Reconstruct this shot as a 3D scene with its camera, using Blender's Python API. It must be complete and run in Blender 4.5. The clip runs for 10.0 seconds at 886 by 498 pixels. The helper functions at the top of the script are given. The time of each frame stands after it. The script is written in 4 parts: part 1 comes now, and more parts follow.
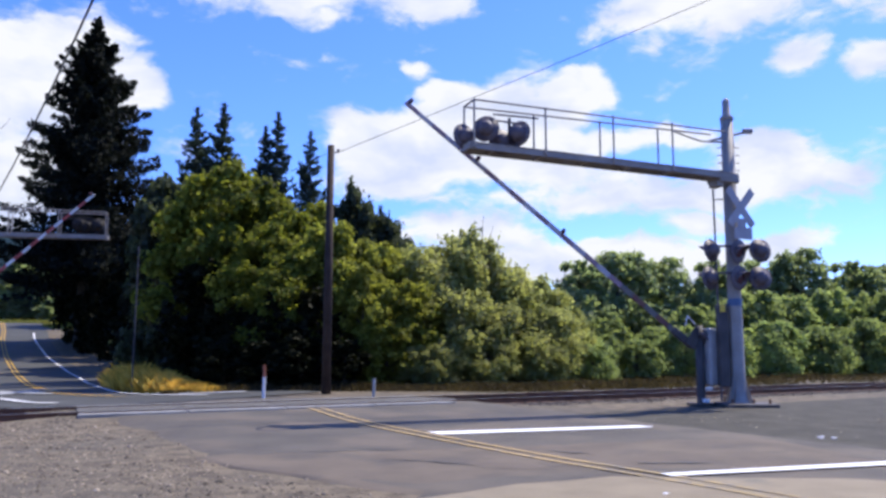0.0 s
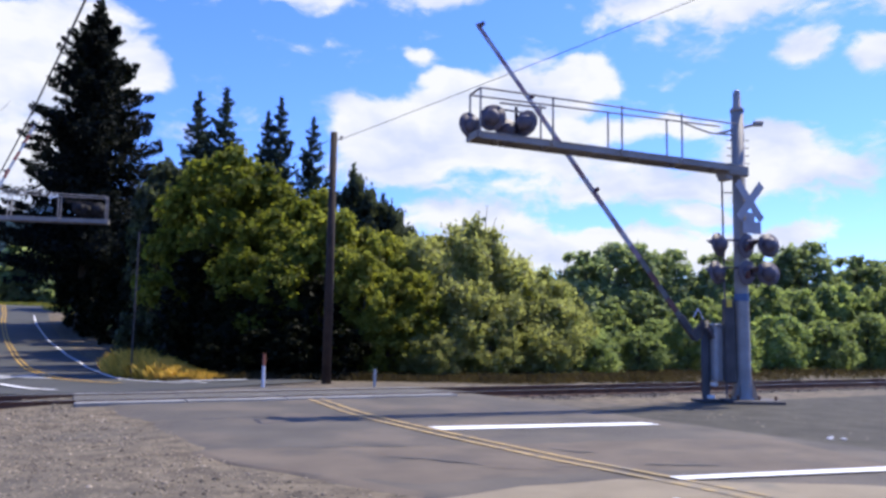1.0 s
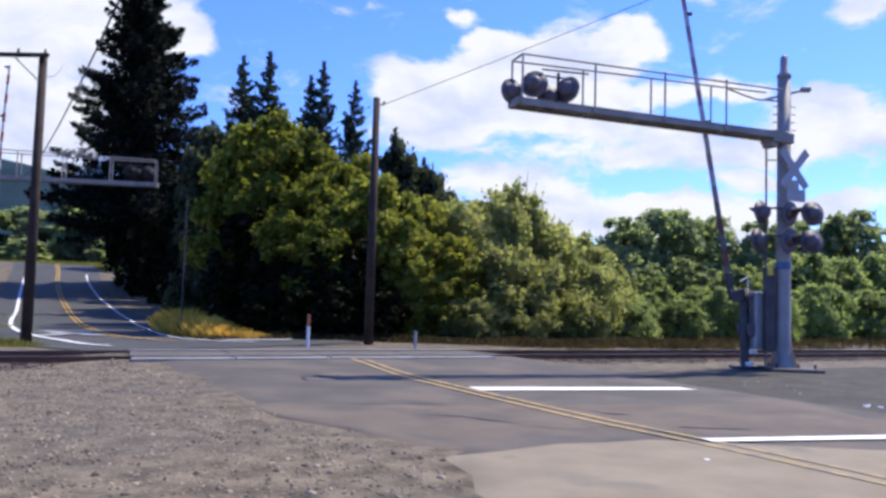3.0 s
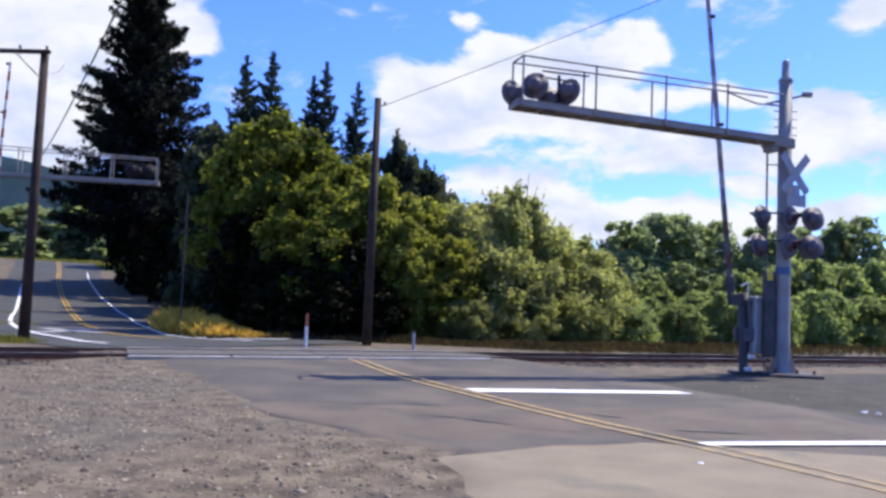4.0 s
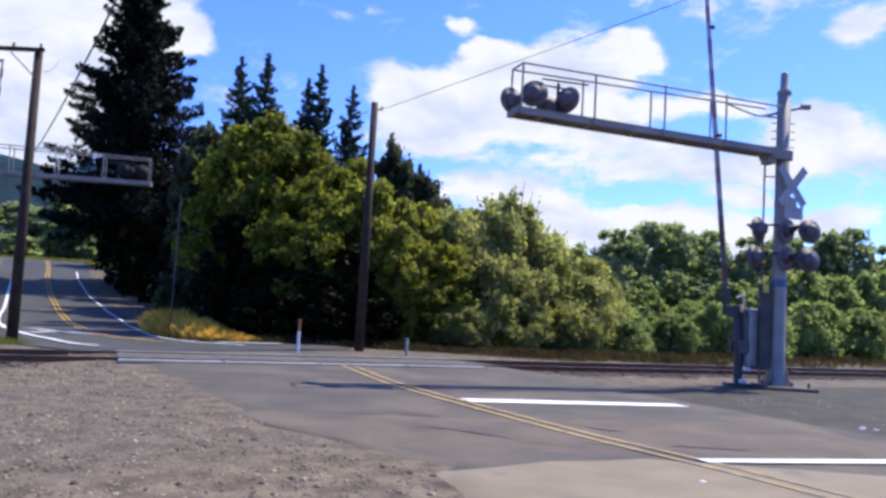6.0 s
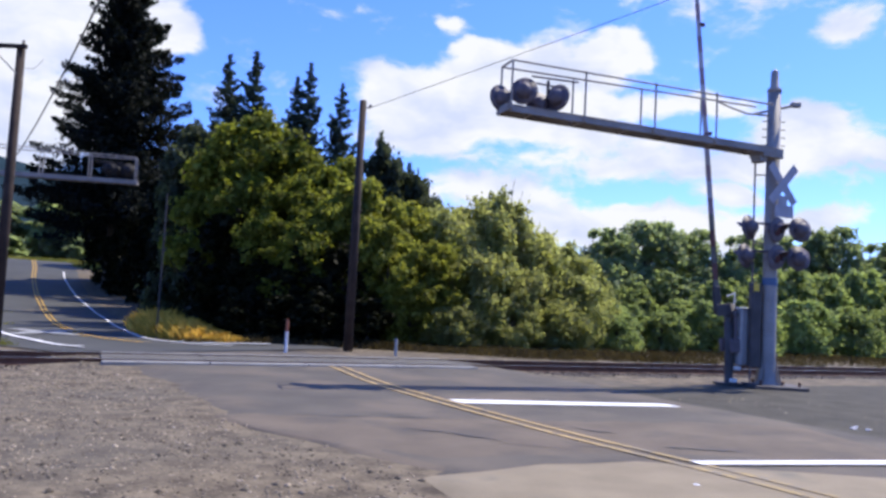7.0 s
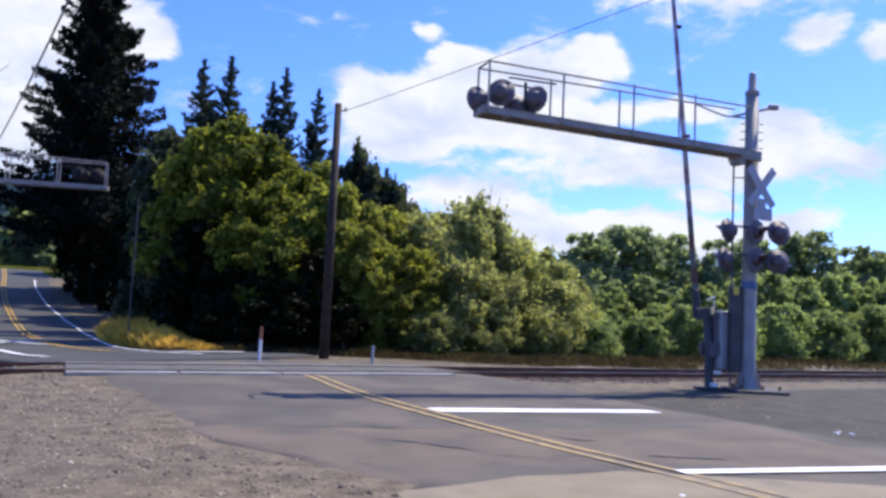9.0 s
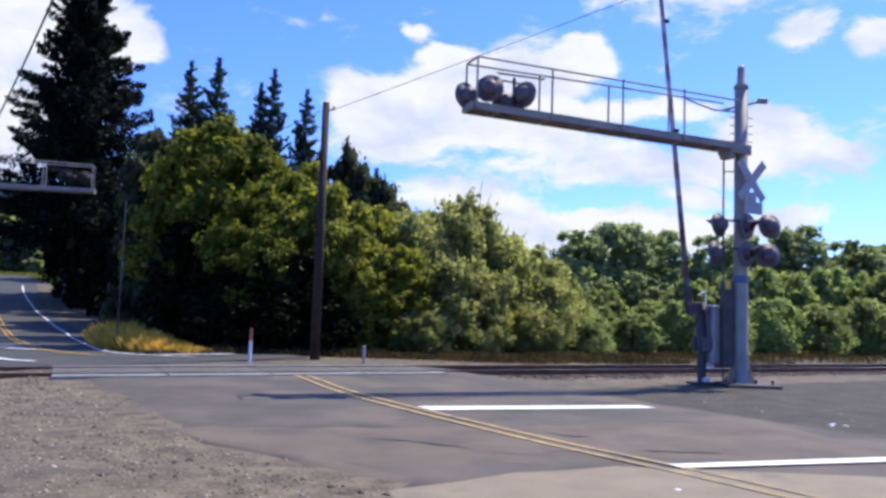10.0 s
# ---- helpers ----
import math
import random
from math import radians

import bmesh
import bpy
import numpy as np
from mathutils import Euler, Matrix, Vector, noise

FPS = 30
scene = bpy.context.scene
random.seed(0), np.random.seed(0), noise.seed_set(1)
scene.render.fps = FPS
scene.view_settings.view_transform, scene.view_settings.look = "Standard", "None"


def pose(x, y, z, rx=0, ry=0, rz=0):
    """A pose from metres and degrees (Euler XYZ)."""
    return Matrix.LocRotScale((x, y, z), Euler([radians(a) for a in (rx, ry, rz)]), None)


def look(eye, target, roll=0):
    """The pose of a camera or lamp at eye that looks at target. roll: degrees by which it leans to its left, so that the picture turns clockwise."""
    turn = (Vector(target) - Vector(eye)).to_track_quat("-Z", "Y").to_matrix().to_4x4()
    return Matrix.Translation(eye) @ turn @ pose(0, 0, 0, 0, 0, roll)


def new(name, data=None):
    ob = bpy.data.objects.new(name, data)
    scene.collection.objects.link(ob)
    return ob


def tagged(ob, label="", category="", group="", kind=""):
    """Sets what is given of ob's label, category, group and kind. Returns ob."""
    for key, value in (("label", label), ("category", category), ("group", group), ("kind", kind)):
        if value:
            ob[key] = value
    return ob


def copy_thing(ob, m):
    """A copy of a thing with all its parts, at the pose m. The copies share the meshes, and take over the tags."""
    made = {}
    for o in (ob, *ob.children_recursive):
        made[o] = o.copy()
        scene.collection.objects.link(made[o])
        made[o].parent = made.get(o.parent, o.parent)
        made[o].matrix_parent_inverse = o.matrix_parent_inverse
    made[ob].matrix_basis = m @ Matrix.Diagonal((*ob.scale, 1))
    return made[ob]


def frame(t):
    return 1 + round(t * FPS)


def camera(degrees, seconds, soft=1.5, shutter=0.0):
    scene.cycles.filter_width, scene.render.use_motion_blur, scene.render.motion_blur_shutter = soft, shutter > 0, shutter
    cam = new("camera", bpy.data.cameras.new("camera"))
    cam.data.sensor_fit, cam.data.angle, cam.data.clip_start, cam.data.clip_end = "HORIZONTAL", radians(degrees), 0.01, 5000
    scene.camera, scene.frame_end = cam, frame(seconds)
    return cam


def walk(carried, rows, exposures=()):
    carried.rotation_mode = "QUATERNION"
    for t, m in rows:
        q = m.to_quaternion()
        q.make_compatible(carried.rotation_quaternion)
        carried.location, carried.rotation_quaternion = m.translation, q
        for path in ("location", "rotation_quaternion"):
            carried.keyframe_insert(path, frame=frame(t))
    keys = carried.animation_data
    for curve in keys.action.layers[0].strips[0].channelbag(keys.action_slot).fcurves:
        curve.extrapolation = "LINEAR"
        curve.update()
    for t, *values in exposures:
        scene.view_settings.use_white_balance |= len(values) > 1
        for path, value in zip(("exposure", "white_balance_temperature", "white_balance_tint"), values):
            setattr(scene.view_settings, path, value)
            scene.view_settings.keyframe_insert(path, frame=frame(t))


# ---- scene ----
cam = camera(60.0, 10.0, soft=3.0)
PATH = [
    (0, (-0.032, 0.25, 1.504), (-0.025, 2.235, 1.751), 0.1),
    (0.5, (-0.062, 0.417, 1.599), (-0.063, 2.404, 1.819), 0.7),
    (1, (-0.078, 0.523, 1.604), (-0.075, 2.511, 1.819), 0.9),
    (1.5, (-0.051, 0.516, 1.578), (-0.037, 2.502, 1.81), 1.1),
    (2, (-0.133, 0.378, 1.547), (-0.153, 2.354, 1.857), 1.2),
    (2.5, (-0.146, 0.278, 1.583), (-0.221, 2.264, 1.81), 1.5),
    (3, (-0.091, 0.224, 1.597), (-0.19, 2.218, 1.717), 1.7),
    (4.5, (-0.017, 0.284, 1.552), (-0.115, 2.277, 1.693), 2.7),
    (5, (-0.095, 0.272, 1.546), (-0.187, 2.264, 1.703), 3.0),
    (5.5, (-0.133, 0.315, 1.598), (-0.223, 2.308, 1.741), 3.2),
    (7, (-0.121, 0.571, 1.654), (-0.177, 2.566, 1.791), 3.1),
    (7.5, (-0.092, 0.643, 1.646), (-0.136, 2.637, 1.787), 3.0),
    (8, (-0.077, 0.735, 1.627), (-0.107, 2.729, 1.773), 2.9),
    (8.5, (-0.087, 0.823, 1.633), (-0.103, 2.817, 1.783), 2.8),
    (9, (-0.086, 0.916, 1.643), (-0.087, 2.91, 1.799), 2.7),
    (9.5, (-0.105, 1.008, 1.604), (-0.09, 3.002, 1.767), 2.6),
    (10, (-0.063, 1.047, 1.593), (-0.041, 3.041, 1.751), 1.9),
]
walk(cam, [(t, look(eye, target, roll)) for t, eye, target, roll in PATH])

# ---- light ----
SUN = Vector((3.4, 2.55, 6.1)).normalized()
sun = new("sun", bpy.data.lights.new("sun", "SUN"))
sun.data.energy, sun.data.angle, sun.data.color = 5.0, radians(0.53), (1.0, 0.92, 0.80)
sun.matrix_world = look((0, 0, 60), tuple(Vector((0, 0, 60)) - SUN))
scene.view_settings.exposure = 0.4

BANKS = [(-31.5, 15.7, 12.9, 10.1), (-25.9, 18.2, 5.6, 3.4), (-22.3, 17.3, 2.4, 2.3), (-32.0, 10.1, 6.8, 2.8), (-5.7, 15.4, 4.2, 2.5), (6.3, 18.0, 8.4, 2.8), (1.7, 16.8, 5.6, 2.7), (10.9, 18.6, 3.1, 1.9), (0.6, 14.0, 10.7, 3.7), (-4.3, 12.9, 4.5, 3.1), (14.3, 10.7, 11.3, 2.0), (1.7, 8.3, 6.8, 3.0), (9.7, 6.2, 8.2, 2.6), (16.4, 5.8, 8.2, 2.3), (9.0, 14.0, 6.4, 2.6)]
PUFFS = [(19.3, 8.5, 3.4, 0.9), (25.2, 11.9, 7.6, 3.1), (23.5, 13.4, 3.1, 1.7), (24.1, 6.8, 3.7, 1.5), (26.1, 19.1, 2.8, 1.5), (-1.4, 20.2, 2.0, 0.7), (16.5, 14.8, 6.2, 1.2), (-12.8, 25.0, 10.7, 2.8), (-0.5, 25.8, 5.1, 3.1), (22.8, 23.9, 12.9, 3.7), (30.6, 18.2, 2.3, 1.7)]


def make_world():
    world = bpy.data.worlds.new("sky")
    scene.world = world
    world.use_nodes = True
    nt = world.node_tree
    nt.nodes.clear()
    N, L = nt.nodes.new, nt.links.new
    out = N("ShaderNodeOutputWorld")
    sky = N("ShaderNodeTexSky")
    sky.sky_type, sky.sun_disc = "NISHITA", False
    sky.sun_elevation = math.asin(SUN.z)
    sky.sun_rotation = math.atan2(SUN.x, SUN.y)
    sky.air_density, sky.dust_density, sky.ozone_density = 1.0, 0.3, 2.2
    bg = N("ShaderNodeBackground")
    bg.inputs[1].default_value = 0.076
    sat = N("ShaderNodeHueSaturation")
    sat.inputs["Saturation"].default_value = 1.12
    L(sky.outputs[0], sat.inputs["Color"])
    tint = N("ShaderNodeMix")
    tint.data_type, tint.blend_type = "RGBA", "MULTIPLY"
    tint.inputs[0].default_value = 1.0
    tint.inputs[7].default_value = (1.20, 1.57, 2.92, 1)
    L(sat.outputs[0], tint.inputs[6])
    L(tint.outputs[2], bg.inputs[0])
    co = N("ShaderNodeTexCoord")
    warp = N("ShaderNodeTexNoise")
    warp.inputs["Scale"].default_value, warp.inputs["Detail"].default_value = 11.0, 8.0
    L(co.outputs["Generated"], warp.inputs["Vector"])
    sub = N("ShaderNodeVectorMath")
    sub.operation = "SUBTRACT"
    sub.inputs[1].default_value = (0.5, 0.5, 0.5)
    L(warp.outputs["Color"], sub.inputs[0])
    mul = N("ShaderNodeVectorMath")
    mul.operation = "MULTIPLY_ADD"
    mul.inputs[1].default_value = (0.06, 0.06, 0.05)
    L(sub.outputs[0], mul.inputs[0])
    L(co.outputs["Generated"], mul.inputs[2])
    last = None
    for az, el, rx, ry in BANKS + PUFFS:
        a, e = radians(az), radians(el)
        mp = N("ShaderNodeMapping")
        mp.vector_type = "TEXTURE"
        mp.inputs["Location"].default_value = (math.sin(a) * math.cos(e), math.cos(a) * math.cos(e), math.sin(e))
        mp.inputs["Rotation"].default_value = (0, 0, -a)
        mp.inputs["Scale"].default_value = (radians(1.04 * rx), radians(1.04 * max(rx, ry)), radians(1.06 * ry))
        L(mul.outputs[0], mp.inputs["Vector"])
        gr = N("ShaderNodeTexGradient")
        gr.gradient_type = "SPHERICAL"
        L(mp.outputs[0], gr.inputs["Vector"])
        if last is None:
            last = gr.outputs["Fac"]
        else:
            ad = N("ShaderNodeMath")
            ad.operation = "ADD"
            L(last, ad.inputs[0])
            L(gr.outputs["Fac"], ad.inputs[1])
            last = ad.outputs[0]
    fine = N("ShaderNodeTexNoise")
    fine.inputs["Scale"].default_value, fine.inputs["Detail"].default_value = 12.0, 9.0
    fine.inputs["Roughness"].default_value = 0.6
    flat = N("ShaderNodeMapping")
    flat.inputs["Scale"].default_value = (1.0, 1.0, 2.3)
    L(mul.outputs[0], flat.inputs["Vector"])
    L(flat.outputs[0], fine.inputs["Vector"])
    mix = N("ShaderNodeMath")
    mix.operation = "MULTIPLY_ADD"
    mix.inputs[1].default_value, mix.inputs[2].default_value = 2.0, -1.17
    L(fine.outputs["Fac"], mix.inputs[0])
    tot = N("ShaderNodeMath")
    tot.operation = "ADD"
    L(mix.outputs[0], tot.inputs[0])
    L(last, tot.inputs[1])
    ramp = N("ShaderNodeMapRange")
    ramp.interpolation_type = "SMOOTHSTEP"
    ramp.inputs[1].default_value, ramp.inputs[2].default_value = -0.04, 0.44
    L(tot.outputs[0], ramp.inputs[0])
    tone = N("ShaderNodeMapRange")
    tone.inputs[1].default_value, tone.inputs[2].default_value = 0.36, 0.58
    tone.inputs[3].default_value, tone.inputs[4].default_value = 0.0, 1.0
    puff = N("ShaderNodeTexNoise")
    puff.inputs["Scale"].default_value, puff.inputs["Detail"].default_value = 9.0, 7.0
    L(flat.outputs[0], puff.inputs["Vector"])
    L(puff.outputs["Fac"], tone.inputs[0])
    grey = N("ShaderNodeMix")
    grey.data_type = "RGBA"
    grey.inputs[6].default_value, grey.inputs[7].default_value = (0.70, 0.78, 1.04, 1), (0.98, 1.0, 1.10, 1)
    L(tone.outputs[0], grey.inputs[0])
    cl = N("ShaderNodeBackground")
    cl.inputs[1].default_value = 0.74
    L(grey.outputs[2], cl.inputs[0])
    ms = N("ShaderNodeMixShader")
    L(ramp.outputs[0], ms.inputs[0])
    L(bg.outputs[0], ms.inputs[1])
    L(cl.outputs[0], ms.inputs[2])
    L(ms.outputs[0], out.inputs[0])


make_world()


# ---- materials ----
def mat(name, a, b, scale=4.0, rough=0.7, metal=0.0, bump=0.15, fine=40.0, trans=0.0, island=0.0, obj=0.0, spots=None):
    """Two-tone noise at a large and a fine scale, with relief. trans: light passes through (leaves). island, obj: spread of brightness."""
    m = bpy.data.materials.new(name)
    m.use_nodes = True
    nt = m.node_tree
    N, L = nt.nodes.new, nt.links.new
    bs = nt.nodes["Principled BSDF"]
    co = N("ShaderNodeTexCoord")
    n1, n2 = N("ShaderNodeTexNoise"), N("ShaderNodeTexNoise")
    n1.inputs["Scale"].default_value, n1.inputs["Detail"].default_value = scale, 5.0
    n2.inputs["Scale"].default_value, n2.inputs["Detail"].default_value = fine, 3.0
    L(co.outputs["Object"], n1.inputs["Vector"])
    L(co.outputs["Object"], n2.inputs["Vector"])
    av = N("ShaderNodeMath")
    av.operation = "MULTIPLY_ADD"
    av.inputs[1].default_value, av.inputs[2].default_value = 0.5, -0.25
    L(n2.outputs["Fac"], av.inputs[0])
    su = N("ShaderNodeMath")
    L(n1.outputs["Fac"], su.inputs[0])
    L(av.outputs[0], su.inputs[1])
    mr = N("ShaderNodeMapRange")
    mr.inputs[1].default_value, mr.inputs[2].default_value = 0.3, 0.7
    L(su.outputs[0], mr.inputs[0])
    mx = N("ShaderNodeMix")
    mx.data_type = "RGBA"
    mx.inputs[6].default_value, mx.inputs[7].default_value = (*a, 1), (*b, 1)
    L(mr.outputs[0], mx.inputs[0])
    col = mx.outputs[2]
    if spots:
        sc, lo, hi, c = spots
        n3 = N("ShaderNodeTexNoise")
        n3.inputs["Scale"].default_value, n3.inputs["Detail"].default_value = sc, 6.0
        L(co.outputs["Object"], n3.inputs["Vector"])
        r3 = N("ShaderNodeMapRange")
        r3.inputs[1].default_value, r3.inputs[2].default_value = lo, hi
        L(n3.outputs["Fac"], r3.inputs[0])
        m3 = N("ShaderNodeMix")
        m3.data_type = "RGBA"
        L(r3.outputs[0], m3.inputs[0])
        L(col, m3.inputs[6])
        m3.inputs[7].default_value = (*c, 1)
        col = m3.outputs[2]
    for amount, node, plug in ((island, "ShaderNodeNewGeometry", "Random Per Island"), (obj, "ShaderNodeObjectInfo", "Random")):
        if amount:
            g = N(node)
            r = N("ShaderNodeMapRange")
            r.inputs[3].default_value, r.inputs[4].default_value = 1 - amount, 1 + amount
            L(g.outputs[plug], r.inputs[0])
            hs = N("ShaderNodeHueSaturation")
            L(r.outputs[0], hs.inputs["Value"])
            L(col, hs.inputs["Color"])
            col = hs.outputs[0]
    L(col, bs.inputs["Base Color"])
    bs.inputs["Roughness"].default_value, bs.inputs["Metallic"].default_value = rough, metal
    bs.inputs["Specular IOR Level"].default_value = 0.08 if trans else 0.35
    if bump:
        bp = N("ShaderNodeBump")
        bp.inputs["Strength"].default_value, bp.inputs["Distance"].default_value = bump, 0.02
        L(su.outputs[0], bp.inputs["Height"])
        L(bp.outputs[0], bs.inputs["Normal"])
    if trans:
        tr = N("ShaderNodeBsdfTranslucent")
        gain = N("ShaderNodeMix")
        gain.data_type, gain.blend_type = "RGBA", "MULTIPLY"
        gain.inputs[0].default_value = 1.0
        gain.inputs[7].default_value = (1.75, 1.8, 1.0, 1)
        L(col, gain.inputs[6])
        L(gain.outputs[2], tr.inputs[0])
        ms = N("ShaderNodeMixShader")
        ms.inputs[0].default_value = trans
        L(bs.outputs[0], ms.inputs[1])
        L(tr.outputs[0], ms.inputs[2])
        L(ms.outputs[0], nt.nodes["Material Output"].inputs["Surface"])
    return m


GRAVEL = mat("gravel ground", (0.060, 0.045, 0.030), (0.204, 0.163, 0.107), 2.6, 0.95, 0, 1.0, 16, spots=(0.3, 0.45, 0.85, (0.088, 0.080, 0.066)))
STONE = mat("crushed stone", (0.118, 0.092, 0.064), (0.286, 0.236, 0.167), 3, 0.9, 0, 0.4, 30, island=0.65)
TRACKSTONE = mat("dark broken stone", (0.060, 0.048, 0.040), (0.135, 0.112, 0.092), 3, 0.9, 0, 0.4, 30, island=0.5)
BALLAST = mat("ballast", (0.031, 0.025, 0.021), (0.073, 0.061, 0.049), 5, 0.95, 0, 1.0, 24)
ASPHALT = mat("asphalt", (0.067, 0.059, 0.051), (0.109, 0.096, 0.078), 0.7, 0.88, 0, 0.45, 55, spots=(0.55, 0.47, 0.64, (0.133, 0.109, 0.083)))
ASPHALT2 = mat("newer asphalt", (0.050, 0.050, 0.047), (0.070, 0.071, 0.065), 0.4, 0.8, 0, 0.25, 60)
TAR = mat("tar", (0.025, 0.025, 0.027), (0.05, 0.05, 0.05), 3, 0.6, 0, 0.2)
CONCRETE = mat("worn concrete", (0.189, 0.154, 0.102), (0.268, 0.221, 0.149), 1.2, 0.9, 0, 0.25, 50, spots=(0.8, 0.58, 0.7, (0.158, 0.143, 0.108)))
PANEL = mat("crossing panel concrete", (0.086, 0.080, 0.068), (0.128, 0.118, 0.100), 2.0, 0.8, 0, 0.2, 40)
# Paler copy of the panel concrete; light along the panel edges is painted in.
CURB = mat("crossing concrete paled as lit", (0.185, 0.176, 0.165), (0.274, 0.265, 0.247), 2.0, 0.8, 0, 0.2, 40)
YELLOW = mat("yellow road paint", (0.336, 0.232, 0.096), (0.448, 0.320, 0.144), 3, 0.75, 0, 0.2, 45, spots=(5, 0.5, 0.68, (0.192, 0.160, 0.120)))
FRESH_YELLOW = mat("bright yellow road paint", (0.442, 0.255, 0.043), (0.561, 0.357, 0.076), 3, 0.75, 0, 0.2, 45)
PALE_YELLOW = mat("faded yellow road paint", (0.279, 0.205, 0.096), (0.377, 0.279, 0.136), 3, 0.8, 0, 0.2, 45, spots=(4, 0.46, 0.62, (0.213, 0.180, 0.132)))
GREY_GRAVEL = mat("dark grey gravel", (0.040, 0.036, 0.027), (0.074, 0.067, 0.050), 1.6, 0.95, 0, 0.9, 24)
WHITE = mat("white road paint", (0.70, 0.70, 0.70), (0.84, 0.84, 0.83), 3, 0.7, 0, 0.2, 45, spots=(5, 0.66, 0.8, (0.4, 0.4, 0.39)))
WORN = mat("worn white paint", (0.203, 0.211, 0.218), (0.429, 0.437, 0.445), 2.5, 0.8, 0, 0.2, 30)
RUST = mat("rusted rail steel", (0.10, 0.045, 0.028), (0.19, 0.09, 0.055), 4, 0.8, 0.2, 0.3)
SHINE = mat("polished rail head", (0.42, 0.41, 0.40), (0.6, 0.59, 0.58), 3, 0.32, 0.9, 0.05)
TIE = mat("weathered tie wood", (0.06, 0.045, 0.035), (0.13, 0.105, 0.085), 5, 0.9, 0, 0.6, obj=0.25)
GALV = mat("aluminium grey paint", (0.227, 0.207, 0.198), (0.325, 0.300, 0.285), 2.0, 0.6, 0.0, 0.08, 20, spots=(1.2, 0.6, 0.75, (0.286, 0.262, 0.255)))
GREY = mat("grey enamel", (0.261, 0.254, 0.263), (0.377, 0.370, 0.376), 2.5, 0.55, 0.0, 0.08, 25)
# Black paint lifted to lilac grey: the flare's veil is part of the colour.
DARK = mat("black lamp enamel greyed as flare", (0.084, 0.070, 0.086), (0.132, 0.114, 0.135), 5, 0.55, 0, 0.1)
LENS = mat("red lamp lens", (0.063, 0.024, 0.032), (0.091, 0.036, 0.045), 12, 0.2, 0, 0.15)
SIGN = mat("white reflective sign", (0.58, 0.58, 0.62), (0.70, 0.70, 0.73), 3, 0.5, 0, 0.05)
# Grey of the crossbuck's back, taken darker to show it backlit.
BUCK = mat("grey sign metal dimmed as backlit", (0.30, 0.285, 0.31), (0.39, 0.37, 0.40), 3, 0.55, 0, 0.05)
STRIPE_W = mat("white arm stripe", (0.55, 0.55, 0.57), (0.72, 0.72, 0.73), 3, 0.55, 0, 0.1)
STRIPE_R = mat("red arm stripe", (0.30, 0.05, 0.045), (0.42, 0.09, 0.08), 3, 0.55, 0, 0.1)
# Shaded copies of the arm stripes: backlit dimness is put into both colours.
BACKLIT_W = mat("white arm stripe dimmed as backlit", (0.325, 0.307, 0.351), (0.442, 0.422, 0.468), 3, 0.6, 0, 0.1)
BACKLIT_R = mat("red arm stripe dimmed as backlit", (0.237, 0.156, 0.188), (0.325, 0.228, 0.263), 3, 0.6, 0, 0.1)
# Darker stripe pair for the inner length of the arm.
DARK_W = mat("darkened white arm stripe", (0.11, 0.105, 0.095), (0.17, 0.16, 0.15), 3, 0.7, 0, 0.1)
DARK_R = mat("darkened red arm stripe", (0.12, 0.055, 0.05), (0.17, 0.08, 0.07), 3, 0.7, 0, 0.1)
BLACK = mat("matt black lamp paint", (0.010, 0.009, 0.010), (0.02, 0.018, 0.02), 5, 0.8, 0, 0.1)
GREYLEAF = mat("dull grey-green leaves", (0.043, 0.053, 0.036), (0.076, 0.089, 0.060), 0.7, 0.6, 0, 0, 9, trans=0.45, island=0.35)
BLUE = mat("blue notice plate", (0.06, 0.11, 0.22), (0.09, 0.15, 0.27), 3, 0.5, 0, 0)
YPLATE = mat("yellow notice plate", (0.62, 0.42, 0.04), (0.7, 0.5, 0.08), 3, 0.6, 0, 0)
# Brown pole wood, deepened so its colour holds the backlit side's shade.
POLE = mat("creosoted pole wood darkened as backlit", (0.022, 0.014, 0.011), (0.052, 0.033, 0.025), 3, 0.85, 0, 0.5, 18)
CABLE = mat("black cable", (0.02, 0.02, 0.022), (0.04, 0.04, 0.04), 3, 0.6, 0, 0)
ORANGE = mat("orange marker plastic", (0.22, 0.07, 0.04), (0.3, 0.11, 0.06), 3, 0.6, 0, 0)
BARK = mat("tree bark", (0.05, 0.04, 0.03), (0.12, 0.095, 0.07), 4, 0.95, 0, 0.8, 15)
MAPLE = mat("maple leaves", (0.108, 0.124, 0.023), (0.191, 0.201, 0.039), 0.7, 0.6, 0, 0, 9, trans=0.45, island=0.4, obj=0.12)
# Brighter copy of the maple leaves; the sun on them is in the colour.
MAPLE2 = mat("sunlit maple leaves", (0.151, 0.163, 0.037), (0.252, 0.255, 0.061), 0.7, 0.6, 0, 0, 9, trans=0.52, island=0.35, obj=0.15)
# Near-black on purpose: the thicket's deep shade is put into the leaf colour.
SHADE = mat("understorey leaves coloured as deep shade", (0.005, 0.007, 0.003), (0.011, 0.012, 0.004), 0.7, 0.6, 0, 0, 9, trans=0.2, island=0.35)
# Haze over the far trees is painted in: a paler, bluer green.
OLIVE = mat("olive leaves paled as haze", (0.168, 0.212, 0.129), (0.280, 0.321, 0.196), 0.7, 0.6, 0, 0, 9, trans=0.54, island=0.22, obj=0.22)
WILLOW = mat("grey willow leaves", (0.195, 0.207, 0.091), (0.314, 0.313, 0.149), 0.7, 0.6, 0, 0, 9, trans=0.56, island=0.2, obj=0.15)
LIME = mat("light green leaves", (0.166, 0.211, 0.096), (0.269, 0.311, 0.147), 0.7, 0.6, 0, 0, 9, trans=0.54, island=0.2, obj=0.2)
